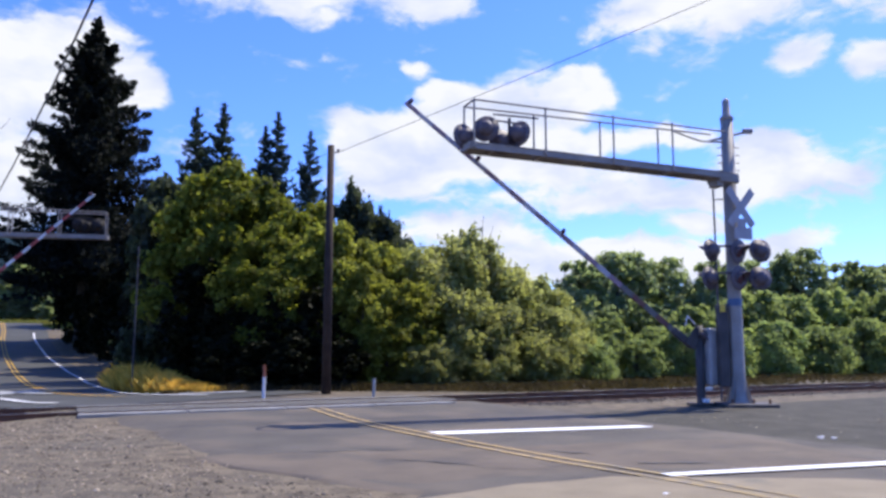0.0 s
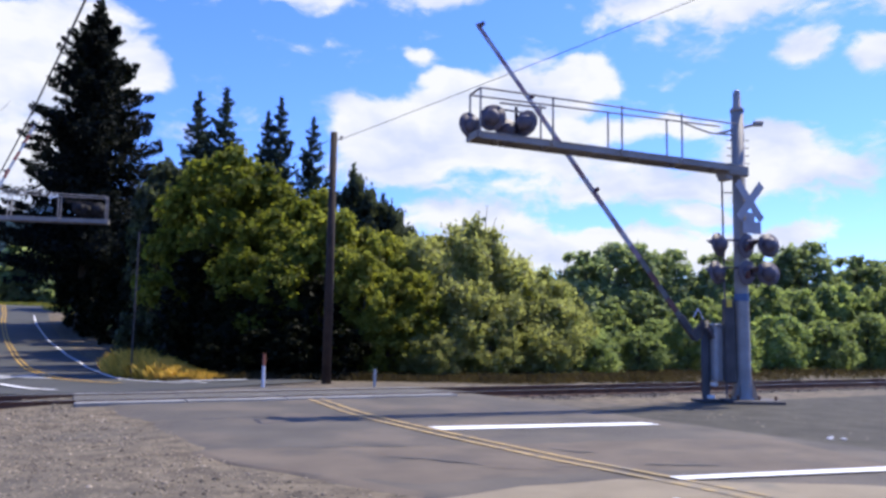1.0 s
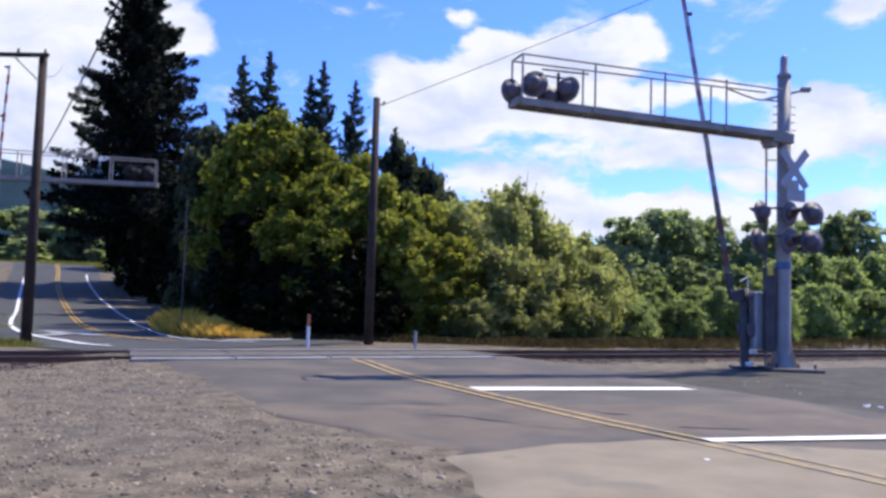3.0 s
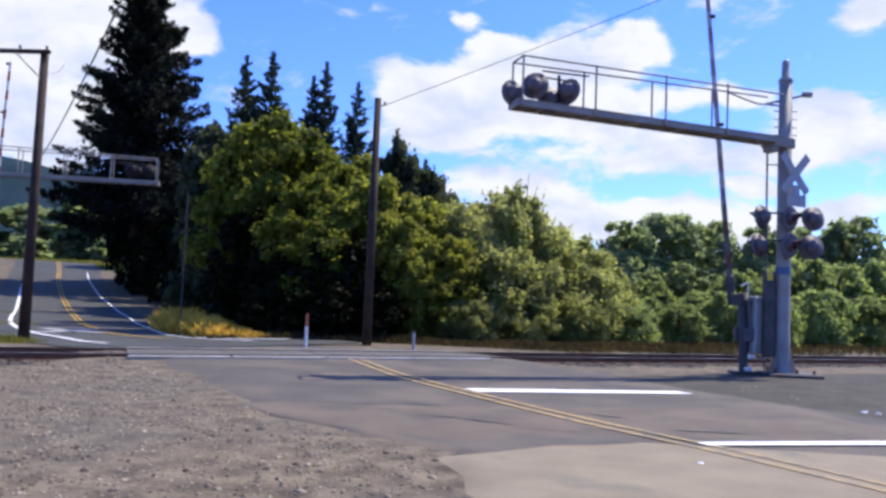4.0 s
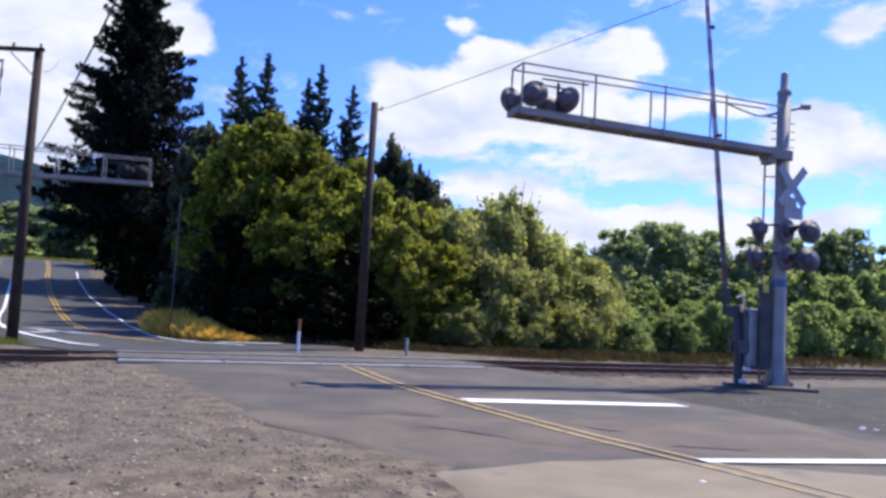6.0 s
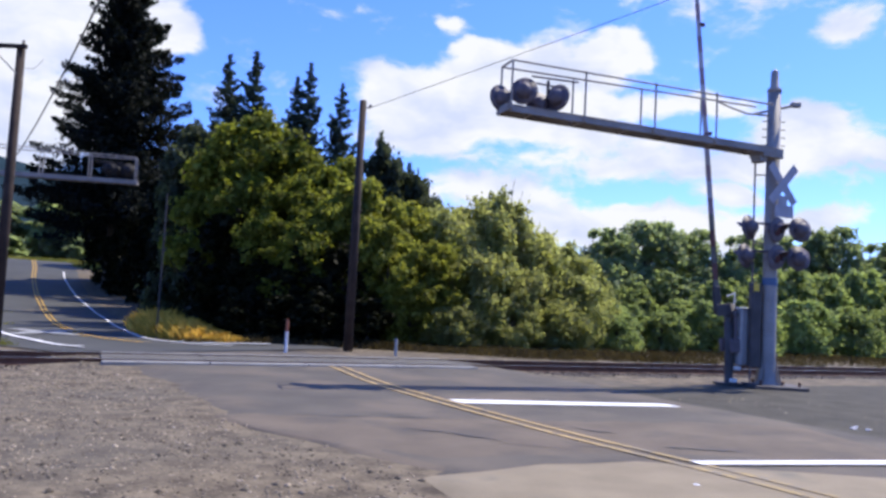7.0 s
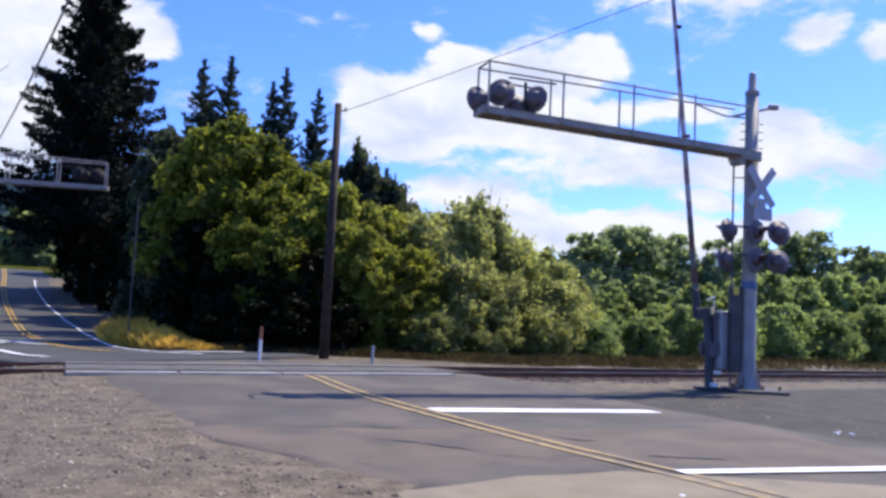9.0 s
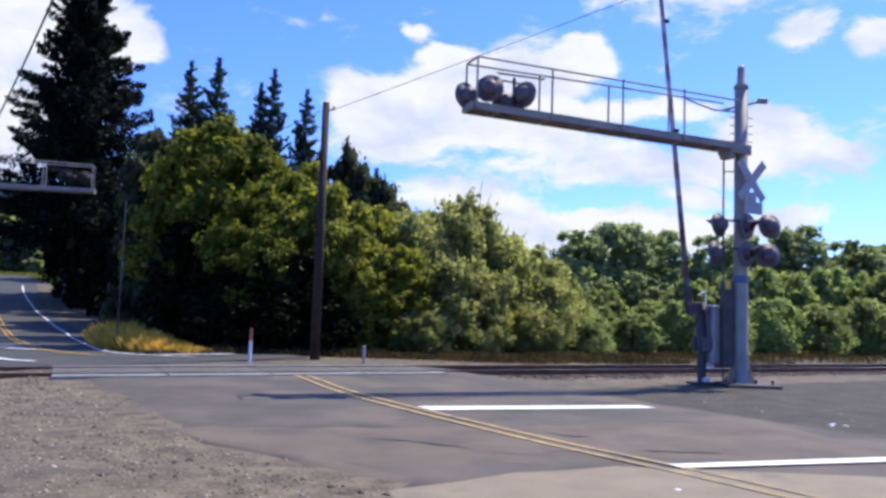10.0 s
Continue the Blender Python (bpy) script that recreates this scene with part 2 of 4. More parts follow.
# Needles sunk towards black to carry the shade within the big crown.
NEEDLE = mat("fir needles darkened as shade", (0.006, 0.008, 0.007), (0.016, 0.020, 0.016), 0.5, 0.7, 0, 0, 7, trans=0.15, island=0.45)
NEEDLE2 = mat("blue-green needles", (0.026, 0.042, 0.038), (0.052, 0.074, 0.062), 0.5, 0.7, 0, 0, 7, trans=0.2, island=0.35)
# Straw colour raised to stand in for sun that the trees block.
STRAW = mat("dry grass", (0.470, 0.292, 0.058), (0.694, 0.464, 0.115), 0.8, 0.8, 0, 0, 8, trans=0.35, island=0.3)
WEEDS = mat("dull weeds", (0.045, 0.034, 0.018), (0.086, 0.064, 0.034), 0.8, 0.85, 0, 0, 8, trans=0.3, island=0.35)
STEEL = mat("dark weathered steel", (0.050, 0.046, 0.050), (0.09, 0.083, 0.086), 3, 0.65, 0.2, 0.15)
GREEN_GRASS = mat("verge grass", (0.14, 0.15, 0.03), (0.24, 0.22, 0.06), 0.8, 0.8, 0, 0, 8, trans=0.3, island=0.3)
# The haze of distance is mixed into the woods' colour as blue.
HILL = mat("far wooded hill blued as haze", (0.017, 0.033, 0.042), (0.026, 0.046, 0.058), 0.01, 1.0, 0, 0, 0.06)
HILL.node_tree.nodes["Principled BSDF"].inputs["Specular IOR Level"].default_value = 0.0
WALLP = mat("pale shed wall", (0.35, 0.4, 0.45), (0.45, 0.5, 0.55), 1, 0.8, 0, 0.1)
ROOFM = mat("dark shed roof", (0.05, 0.05, 0.055), (0.09, 0.09, 0.1), 1, 0.8, 0, 0.2)
INSUL = mat("brown glass insulator", (0.12, 0.09, 0.07), (0.2, 0.16, 0.13), 5, 0.2, 0, 0)


# ---- building helpers ----
def box(bm, c, s, rot=None, bevel=0.0):
    """A box of size s centred on c into bm."""
    m = Matrix.Translation(c) @ (rot.to_4x4() if rot else Matrix()) @ Matrix.Diagonal((*s, 1))
    got = bmesh.ops.create_cube(bm, size=1, matrix=m)
    if bevel:
        edges = {e for v in got["verts"] for e in v.link_edges}
        bmesh.ops.bevel(bm, geom=list(edges), offset=bevel, segments=1, affect="EDGES")


def rod(bm, a, b, r1, r2=None, seg=10, cap=True):
    """A round bar from a to b, tapering from r1 to r2."""
    a, b = Vector(a), Vector(b)
    d = b - a
    m = Matrix.Translation((a + b) / 2) @ d.to_track_quat("Z", "Y").to_matrix().to_4x4()
    bmesh.ops.create_cone(bm, cap_ends=cap, segments=seg, radius1=r1, radius2=r1 if r2 is None else r2, depth=d.length, matrix=m)


def lathe(bm, profile, m, seg=18):
    """Turns (radius, height) pairs round the z axis of m."""
    rings = []
    for r, z in profile:
        rings.append([bm.verts.new(m @ Vector((r * math.cos(2 * math.pi * k / seg), r * math.sin(2 * math.pi * k / seg), z))) for k in range(seg)])
    for p, q in zip(rings, rings[1:]):
        for k in range(seg):
            bm.faces.new((p[k], p[(k + 1) % seg], q[(k + 1) % seg], q[k]))
    bm.faces.new(rings[0][::-1])
    bm.faces.new(rings[-1])


def mesh_of(name, bm, material, smooth=False):
    me = bpy.data.meshes.new(name)
    bmesh.ops.recalc_face_normals(bm, faces=bm.faces)
    bm.to_mesh(me)
    bm.free()
    for one in material if isinstance(material, (list, tuple)) else (material,):
        me.materials.append(one)
    if smooth:
        for p in me.polygons:
            p.use_smooth = True
    return me


def part(name, bm, material, parent, label="", smooth=False):
    ob = new(name, mesh_of(name, bm, material, smooth))
    ob.parent = parent
    return tagged(ob, label)


def thing(name, bm, material, label, category, group="", kind="", smooth=False):
    return tagged(new(name, mesh_of(name, bm, material, smooth)), label, category, group, kind)


def base(name, m, label, category, group="", kind=""):
    ob = new(name)
    ob.empty_display_size = 0.2
    ob.matrix_basis = m
    return tagged(ob, label, category, group, kind)


def raw(name, verts, faces, material):
    me = bpy.data.meshes.new(name)
    me.from_pydata([tuple(v) for v in verts], [], faces)
    me.materials.append(material)
    return me


def smoothstep(a, b, v):
    k = min(1.0, max(0.0, (v - a) / (b - a)))
    return k * k * (3 - 2 * k)


# ---- lie of the land ----
DIP = ((0, 0), (20, 0), (26, -0.14), (33, -0.40), (47, -0.70), (61, -0.55), (75, 0.35), (88, 1.8), (96, 2.8), (104, 3.9), (116, 4.3), (400, 9), (6000, 9))
TRACK_A = math.radians(26.1)
TD = Vector((math.cos(TRACK_A), math.sin(TRACK_A), 0))      # along the track
TN = Vector((-math.sin(TRACK_A), math.cos(TRACK_A), 0))     # across, away from the camera
T0 = Vector((-7.1, 16.2, 0)) + TN * 0.75                    # a point on the track's middle line


def land(x, y):
    """Height of the ground."""
    d = math.hypot(x, y)
    turn = math.degrees(math.atan2(x, max(y, 0.01)))
    w = 1 - smoothstep(-22, -9, turn)
    z = 0.0
    for (d0, z0), (d1, z1) in zip(DIP, DIP[1:]):
        if d0 <= d <= d1:
            z = z0 + (z1 - z0) * (d - d0) / (d1 - d0)
            break
    rel = Vector((x, y, 0)) - T0
    off, s = rel.dot(TN), rel.dot(TD)
    hump = 0.10 if -0.6 < s < 8.6 else 0.10 - 0.13 * min(1.0, max(-0.6 - s, s - 8.6) / 1.5)
    return z * w + hump * math.exp(-(off / 1.9) ** 2)


def ground():
    """One sheet to the horizon, finer near the crossing."""
    xs = [-4000, -1800, -800, -400, -220] + [-150 + 5 * k for k in range(24)] + [-31 + 0.6 * k for k in range(104)] + [32 + 5 * k for k in range(24)] + [220, 400, 800, 1800, 4000]
    ys = [-4000, -1500, -500, -150, -60, -25, -10] + [-4 + 0.6 * k for k in range(72)] + [40 + 4 * k for k in range(28)] + [180, 260, 400, 800, 1800, 4000]
    verts, faces = [], []
    for y in ys:
        for x in xs:
            z = land(x, y)
            if abs(x) < 40 and -5 < y < 45:
                z += 0.014 * noise.noise((x * 0.5, y * 0.5, 0)) + 0.008 * noise.noise((x * 1.6, y * 1.6, 3)) - 0.012
            verts.append((x, y, z))
    n = len(xs)
    for j in range(len(ys) - 1):
        for i in range(n - 1):
            a = j * n + i
            faces.append((a, a + 1, a + n + 1, a + n))
    ob = new("ground", raw("ground", verts, faces, GRAVEL))
    tagged(ob, "grey-brown crushed gravel ground beside the railway", "ground", kind="structure")
    for p in ob.data.polygons:
        p.use_smooth = True


def strip(name, left, right, material, label, lift, category="road", across=6, step=1.0, kind="structure", ragged=0.0, skirt=False):
    """A ribbon between two edge lines that lies on the land."""
    pts = []
    for (l0, r0), (l1, r1) in zip(zip(left, right), zip(left[1:], right[1:])):
        n = max(1, int(max(math.dist(l0, l1), math.dist(r0, r1)) / step))
        for k in range(n):
            f = k / n
            pts.append(([l0[i] + (l1[i] - l0[i]) * f for i in (0, 1)], [r0[i] + (r1[i] - r0[i]) * f for i in (0, 1)]))
    pts.append((left[-1], right[-1]))
    verts, faces = [], []
    for l, r in pts:
        for k in range(across + 1):
            f = k / across
            if skirt:
                f = -0.025 if k == 0 else (k - 1) / (across - 1)
            if ragged:
                f = (0, 0.03, 0.06, *((j - 2) / (across - 4) for j in range(3, across - 2)), 0.94, 0.97, 1)[k]
            x, y = l[0] + (r[0] - l[0]) * f, l[1] + (r[1] - l[1]) * f
            if ragged and k in (0, 1, across - 1, across):
                wob = ragged * (noise.noise((x * 1.3, y * 1.3, 7)) + 0.5 * noise.noise((x * 5, y * 5, 9)))
                x += wob
            verts.append((x, y, land(x, y) + (-0.05 if skirt and k == 0 else lift if not ragged or 1 < k < across - 1 else (-0.04 if k in (0, across) else -0.008))))
    for j in range(len(pts) - 1):
        for k in range(across):
            a = j * (across + 1) + k
            faces.append((a, a + 1, a + across + 2, a + across + 1))
    ob = new(name, raw(name, verts, faces, material))
    for p in ob.data.polygons:
        p.use_smooth = True
    return tagged(ob, label, category, kind=kind)


def curve_pts(pts, n=8):
    """A smooth line through points."""
    out = []
    P = [Vector((*p, 0)) for p in pts]
    P = [2 * P[0] - P[1]] + P + [2 * P[-1] - P[-2]]
    for a, b, c, d in zip(P, P[1:], P[2:], P[3:]):
        for k in range(n):
            t = k / n
            out.append(0.5 * (2 * b + (c - a) * t + (2 * a - 5 * b + 4 * c - d) * t * t + (3 * b - a - 3 * c + d) * t ** 3))
    out.append(P[-2])
    return out


def offset(line, d):
    """The line moved d metres to its right."""
    out = []
    for k, p in enumerate(line):
        q = line[min(k + 1, len(line) - 1)] - line[max(k - 1, 0)]
        q.normalize()
        out.append((p.x + q.y * d, p.y - q.x * d))
    return out


ground()

# ---- road ----
CENTRE = curve_pts([(9.2, -1.5), (3.73, 7.42), (1.24, 10.89), (-1.18, 14.69), (-3.2, 18.3), (-6.4, 21.6), (-10.3, 24.6), (-14.63, 30), (-22.13, 42), (-29.38, 54), (-36.8, 66), (-43.4, 77), (-48.5, 86), (-56, 97), (-70, 108), (-95, 115)])
FAR = [p for p in CENTRE if p.y > 21.4]
strip("road", [(-6, -30), (0.2, -4), (0.5, 6.0), (-0.3, 8.0), (-2.0, 9.5), (-3.6, 11.2), (-5.6, 14.2), (-7.6, 16.6), (-9.6, 19.4), (-11.2, 21.4)],
      [(30, -30), (18, -4), (11.5, 5), (9.6, 7.6), (8.3, 9.6), (7.1, 11.4), (5.2, 14.4), (3.0, 18.2), (0.2, 21.6), (-4.6, 22.6)], ASPHALT, "patched grey asphalt road over the railway crossing", 0.012, across=14, step=0.2, ragged=0.35)
strip("road_far", offset(FAR, -4.5), offset(FAR, 4.2), ASPHALT2, "blue-grey asphalt road that dips and climbs beyond the crossing", 0.022, across=6, step=1.2)
strip("concrete_apron", [(-2.2, -10), (0.3, 4.2), (0.42, 4.9), (0.22, 5.5), (0.3, 6.1), (0.02, 6.6), (-0.02, 7.2), (-0.33, 7.9), (0.2, 8.25), (0.8, 8.75), (1.3, 8.92), (1.9, 9.22)], [(20, -10), (11.5, 4.2), (11, 4.9), (10, 5.5), (9.4, 6.1), (8.9, 6.6), (8, 7.2), (7.0, 7.9), (6.4, 8.25), (5.6, 8.75), (5.0, 8.92), (4.6, 9.1)], CONCRETE, "pale worn concrete apron across the road", 0.019, across=10, step=0.35, skirt=True)

strip("gravel_shoulder", [(10, -6), (8.0, 7), (6.9, 9.0), (4.4, 13.4), (3.2, 15.8), (2.6, 17.2)], [(40, -6), (40, 7), (40, 12), (40, 24), (34, 31), (30, 32.5)], GREY_GRAVEL, "dark grey oiled gravel shoulder beside the road", 0.004, across=40, step=0.5)


def line(name, pts, d0, d1, material, label, lift=0.034, step=1.0):
    return strip(name, offset(pts, d0), offset(pts, d1), material, label, lift, "road marking", 1, step)


NEAR = [p for p in CENTRE if 10.1 < p.y < 18.45]
CLOSE = [p for p in CENTRE if 2 < p.y < 10.4]
for side in (-0.185, 0.085):
    line("yellow_line", NEAR, side, side + 0.1, YELLOW, "worn double yellow centre line on asphalt", 0.026)
    line("yellow_line", CLOSE, side, side + 0.1, PALE_YELLOW, "faded double yellow line on worn concrete", 0.027)
    line("yellow_line", [p for p in CENTRE if p.y > 23.9], side, side + 0.1, FRESH_YELLOW, "double yellow centre line climbing the hill", 0.06)
strip("stop_line", [(-0.26, 13.6), (3.64, 14.72)], [(-0.02, 13.2), (3.86, 14.4)], WHITE, "fresh white stop line before the railway", 0.03, "road marking", 2, 0.5)
strip("stop_line", [(2.5, 9.35), (6.6, 10.58)], [(2.6, 9.18), (6.7, 10.34)], WHITE, "white stop line on worn asphalt and concrete", 0.034, "road marking", 2, 0.5)
REDGE = curve_pts([(-7.0, 23.9), (-9.0, 25.2), (-12.1, 29.7), (-18.5, 41.6), (-25.5, 54), (-33.1, 66), (-40, 77), (-44, 84)])
strip("edge_line", offset(REDGE, -0.14), offset(REDGE, 0.0), WHITE, "white edge line of the far road", 0.06, "road marking", 1)
EDGE = curve_pts([(-9.9, 20.2), (-11.3, 21.2), (-14.6, 25.2), (-17.3, 28.9), (-20.4, 33), (-26.3, 42), (-33.4, 54), (-40.6, 66), (-47, 77)])
strip("edge_line", offset(EDGE, 0.0), offset(EDGE, 0.2), WHITE, "white edge line of the far road", 0.06, "road marking", 1)
# crossing symbol painted beyond the track, worn
for pts in (((-18.9, 32.6), (-14.35, 29.1)), ((-16.2, 27.6), (-17.1, 34.3)), ((-17.4, 30.5), (-15.3, 31.5)), ((-8.4, 25.2), (-6.2, 25.0)), ((-9.6, 27.0), (-8.2, 26.2))):
    a, b = (Vector((*p, 0)) for p in pts)
    n = (b - a).normalized().cross(Vector((0, 0, 1))) * 0.34
    strip("painted_symbol", [(a - n)[:2], (b - n)[:2]], [(a + n)[:2], (b + n)[:2]], WORN, "worn white crossing symbol stroke on asphalt", 0.06, "road marking", 1, 0.5)


DUSTY = mat("dusty brown asphalt", (0.105, 0.084, 0.064), (0.152, 0.122, 0.090), 1.1, 0.92, 0, 0.5, 48, spots=(0.9, 0.52, 0.7, (0.082, 0.072, 0.062)))


def dusty_patch():
    """Old dusty asphalt with an uneven edge, worn in along the road's near side."""
    far = [(-3.35, 10.75), (-2.6, 11.0), (-1.6, 11.22), (-0.5, 11.45), (0.7, 11.75), (1.8, 12.1), (3.0, 12.5), (4.2, 12.75), (5.4, 12.6)]
    near = [(-2.6, 9.9), (-1.6, 9.25), (-0.9, 8.6), (-0.2, 8.1), (0.6, 8.5), (1.4, 8.9), (2.6, 9.2), (4.6, 9.2), (6.2, 9.1)]
    verts, faces = [], []
    across, n = 12, 0
    for (f0, n0), (f1, n1) in zip(zip(far, near), zip(far[1:], near[1:])):
        for k in range(8):
            t = k / 8
            a = [f0[i] + (f1[i] - f0[i]) * t for i in (0, 1)]
            b = [n0[i] + (n1[i] - n0[i]) * t for i in (0, 1)]
            a[1] += 0.22 * noise.noise((a[0] * 1.9, 0, 4)) + 0.08 * noise.noise((a[0] * 7, 0, 6))
            for j in range(across + 1):
                g = j / across
                x, y = a[0] + (b[0] - a[0]) * g, a[1] + (b[1] - a[1]) * g
                verts.append((x, y, land(x, y) + (-0.04 if n == 0 else 0.0125 if j == 0 else 0.0165 if j < across - 2 else 0.008 if j < across else -0.04)))
            n += 1
    for i in range(n - 1):
        for j in range(across):
            q = i * (across + 1) + j
            faces.append((q, q + 1, q + across + 2, q + across + 1))
    ob = tagged(new("road_patch", raw("road_patch", verts, faces, DUSTY)), "old brown dusty asphalt patch before the concrete", "road", kind="structure")
    for p in ob.data.polygons:
        p.use_smooth = True


dusty_patch()


def tar_seam(pts, w):
    """A wandering tar-filled crack that thins out at its ends."""
    P = curve_pts(pts, 14)
    l, r = [], []
    for k, p in enumerate(P):
        f = k / (len(P) - 1)
        dy = 0.09 * noise.noise((p.x * 2.6, p.y, 2)) + 0.05 * noise.noise((p.x * 8, p.y, 5))
        h = w * (0.25 + 1.1 * max(0.0, math.sin(math.pi * f)) * (0.65 + noise.noise((p.x * 6, 1, p.y)) * 0.9))
        l.append((p.x, p.y + dy + max(0.004, h)))
        r.append((p.x, p.y + dy - max(0.004, h)))
    strip("tar_seam", l, r, TAR, "dark tar-filled crack in the asphalt", 0.024, "tar seam", 1, 0.3)


tar_seam([(-2.5, 11.05), (-2.1, 11.15), (-1.6, 11.25), (-0.6, 11.45), (0.3, 11.6)], 0.014)
tar_seam([(1.5, 11.35), (1.75, 11.2), (2.05, 11.05)], 0.035)
tar_seam([(-0.75, 10.45), (-0.3, 10.35), (0.1, 10.2), (0.45, 10.0)], 0.028)
tar_seam([(2.45, 10.15), (2.75, 10.2), (3.1, 10.2), (3.4, 10.2)], 0.045)
tar_seam([(1.3, 9.95), (1.55, 9.98), (1.8, 10.02)], 0.014)
tar_seam([(0.4, 9.75), (0.9, 9.8), (1.3, 9.7)], 0.008)


# ---- railway ----
def rail(off, label):
    """A flat-bottomed rail along the whole track."""
    prof = [(-0.07, 0.0), (0.07, 0.0), (0.07, 0.012), (0.012, 0.035), (0.012, 0.105), (0.036, 0.115), (0.036, 0.15), (-0.036, 0.15), (-0.036, 0.115), (-0.012, 0.105), (-0.012, 0.035), (-0.07, 0.012)]
    bm = bmesh.new()
    rings = []
    for k in range(45):
        s = -110 + 5 * k
        p = T0 + TD * s + TN * off
        z = -0.045
        rings.append([bm.verts.new(p + TN * a + Vector((0, 0, z + b + 0.03))) for a, b in prof])
    for p, q in zip(rings, rings[1:]):
        for k in range(len(prof)):
            f = bm.faces.new((p[k], p[(k + 1) % 12], q[(k + 1) % 12], q[k]))
            f.material_index = 1 if k == 6 else 0
    return thing("rail", bm, (RUST, SHINE), label, "rail", "rails of the track", "structure")


rail(-0.75, "rusty steel rail with a polished head on ballast")
rail(0.75, "rusty steel rail with a polished head on ballast")


def ballast():
    """The low bank of broken stone under the track, open where the road crosses."""
    for s0, s1 in ((-110, -0.7), (8.5, 120)):
        bm = bmesh.new()
        rings = []
        n = int((s1 - s0) / 0.8)
        for k in range(n + 1):
            s = s0 + (s1 - s0) * k / n
            ring = []
            for off, z in ((-2.7, -0.14), (-2.2, -0.05), (-1.7, -0.02), (-1.3, -0.02), (-0.8, -0.02), (0, 0.0), (0.8, 0.0), (1.3, 0.01), (1.8, -0.01), (2.6, -0.14)):
                p = T0 + TD * s + TN * (off + 0.12 * noise.noise((s * 0.7, off, 1)))
                ring.append(bm.verts.new((p.x, p.y, z + 0.02 * noise.noise((s * 2.2, off * 2.2, 5)) + min(0, land(p.x, p.y)) * 0.5)))
            rings.append(ring)
        for p, q in zip(rings, rings[1:]):
            for k in range(len(p) - 1):
                bm.faces.new((p[k], p[k + 1], q[k + 1], q[k]))
        thing("ballast_bed", bm, BALLAST, "bank of dark broken stone under the rails", "ballast", kind="structure", smooth=True)


ballast()


def ties():
    bm = bmesh.new()
    box(bm, (0, 0, 0), (0.23, 2.6, 0.16), bevel=0.012)
    me = mesh_of("tie", bm, TIE)
    for k in range(-46, 66):
        s = k * 0.52
        if -0.9 < s < 8.8:
            continue
        p = T0 + TD * s
        ob = new("tie", me)
        ob.matrix_basis = Matrix.Translation((p.x, p.y, -0.085)) @ pose(0, 0, 0, 0, 0, math.degrees(TRACK_A))
        tagged(ob, "weathered dark wooden railway tie", "railway tie", "ties of the track")


ties()


def panels():
    """Concrete crossing panels between and beside the rails."""
    for off, w, stuffs in ((-1.03, 0.36, CURB), (0, 1.3, PANEL), (1.03, 0.36, CURB)):
        bm = bmesh.new()
        box(bm, (0, 0, 0), (2.08, w, 0.16), bevel=0.015)
        me = mesh_of("crossing_panel", bm, stuffs)
        for k in range(4):
            p = T0 + TD * (0.75 + 2.1 * k) + TN * off
            ob = new("crossing_panel", me)
            ob.matrix_basis = Matrix.Translation((p.x, p.y, 0.038)) @ pose(0, 0, 0, 0, 0, math.degrees(TRACK_A))
            tagged(ob, "light grey concrete panel beside the rail", "crossing panel", "panels of the crossing", "structure")


panels()


# ---- crossing signals ----
def lamp_unit(parent, at, face, paint, tilt=6):
    """A flashing lamp: round backboard, hood and red lens, facing the heading face (degrees, 0 = towards -y)."""
    m = Matrix.Translation(at) @ pose(0, 0, 0, 0, 0, face) @ pose(0, 0, 0, 90 + tilt, 0, 0)
    bm = bmesh.new()
    lathe(bm, [(0.305, 0.0), (0.305, 0.012), (0.295, 0.02), (0.15, 0.02)], m, 24)
    lathe(bm, [(0.05, -0.21), (0.10, -0.195), (0.15, -0.15), (0.175, -0.08), (0.18, 0.0), (0.165, 0.012)], m, 18)
    board = part("backboard", bm, paint, parent, "round black lamp backboard", True)
    bm = bmesh.new()
    n = 15
    rows = []
    for r, z in ((0.165, 0.02), (0.172, 0.30)):
        for rr in (r, r - 0.008):
            ring = []
            for k in range(n):
                a = radians(-25 + 230 * k / (n - 1))
                zz = z if z < 0.1 else 0.05 + 0.26 * (0.15 + 0.85 * max(0.0, math.sin(a)))
                ring.append(bm.verts.new(m @ Vector((rr * math.cos(a), rr * math.sin(a), zz))))
            rows.append(ring)
    for p, q in ((rows[0], rows[2]), (rows[1], rows[3]), (rows[2], rows[3])):
        for k in range(n - 1):
            bm.faces.new((p[k], p[k + 1], q[k + 1], q[k]))
    part("hood", bm, paint, board)
    bm = bmesh.new()
    lathe(bm, [(0.15, 0.022), (0.13, 0.04), (0.08, 0.055), (0.02, 0.06)], m, 18)
    part("lens", bm, LENS, board, "dark red lens, unlit", True)


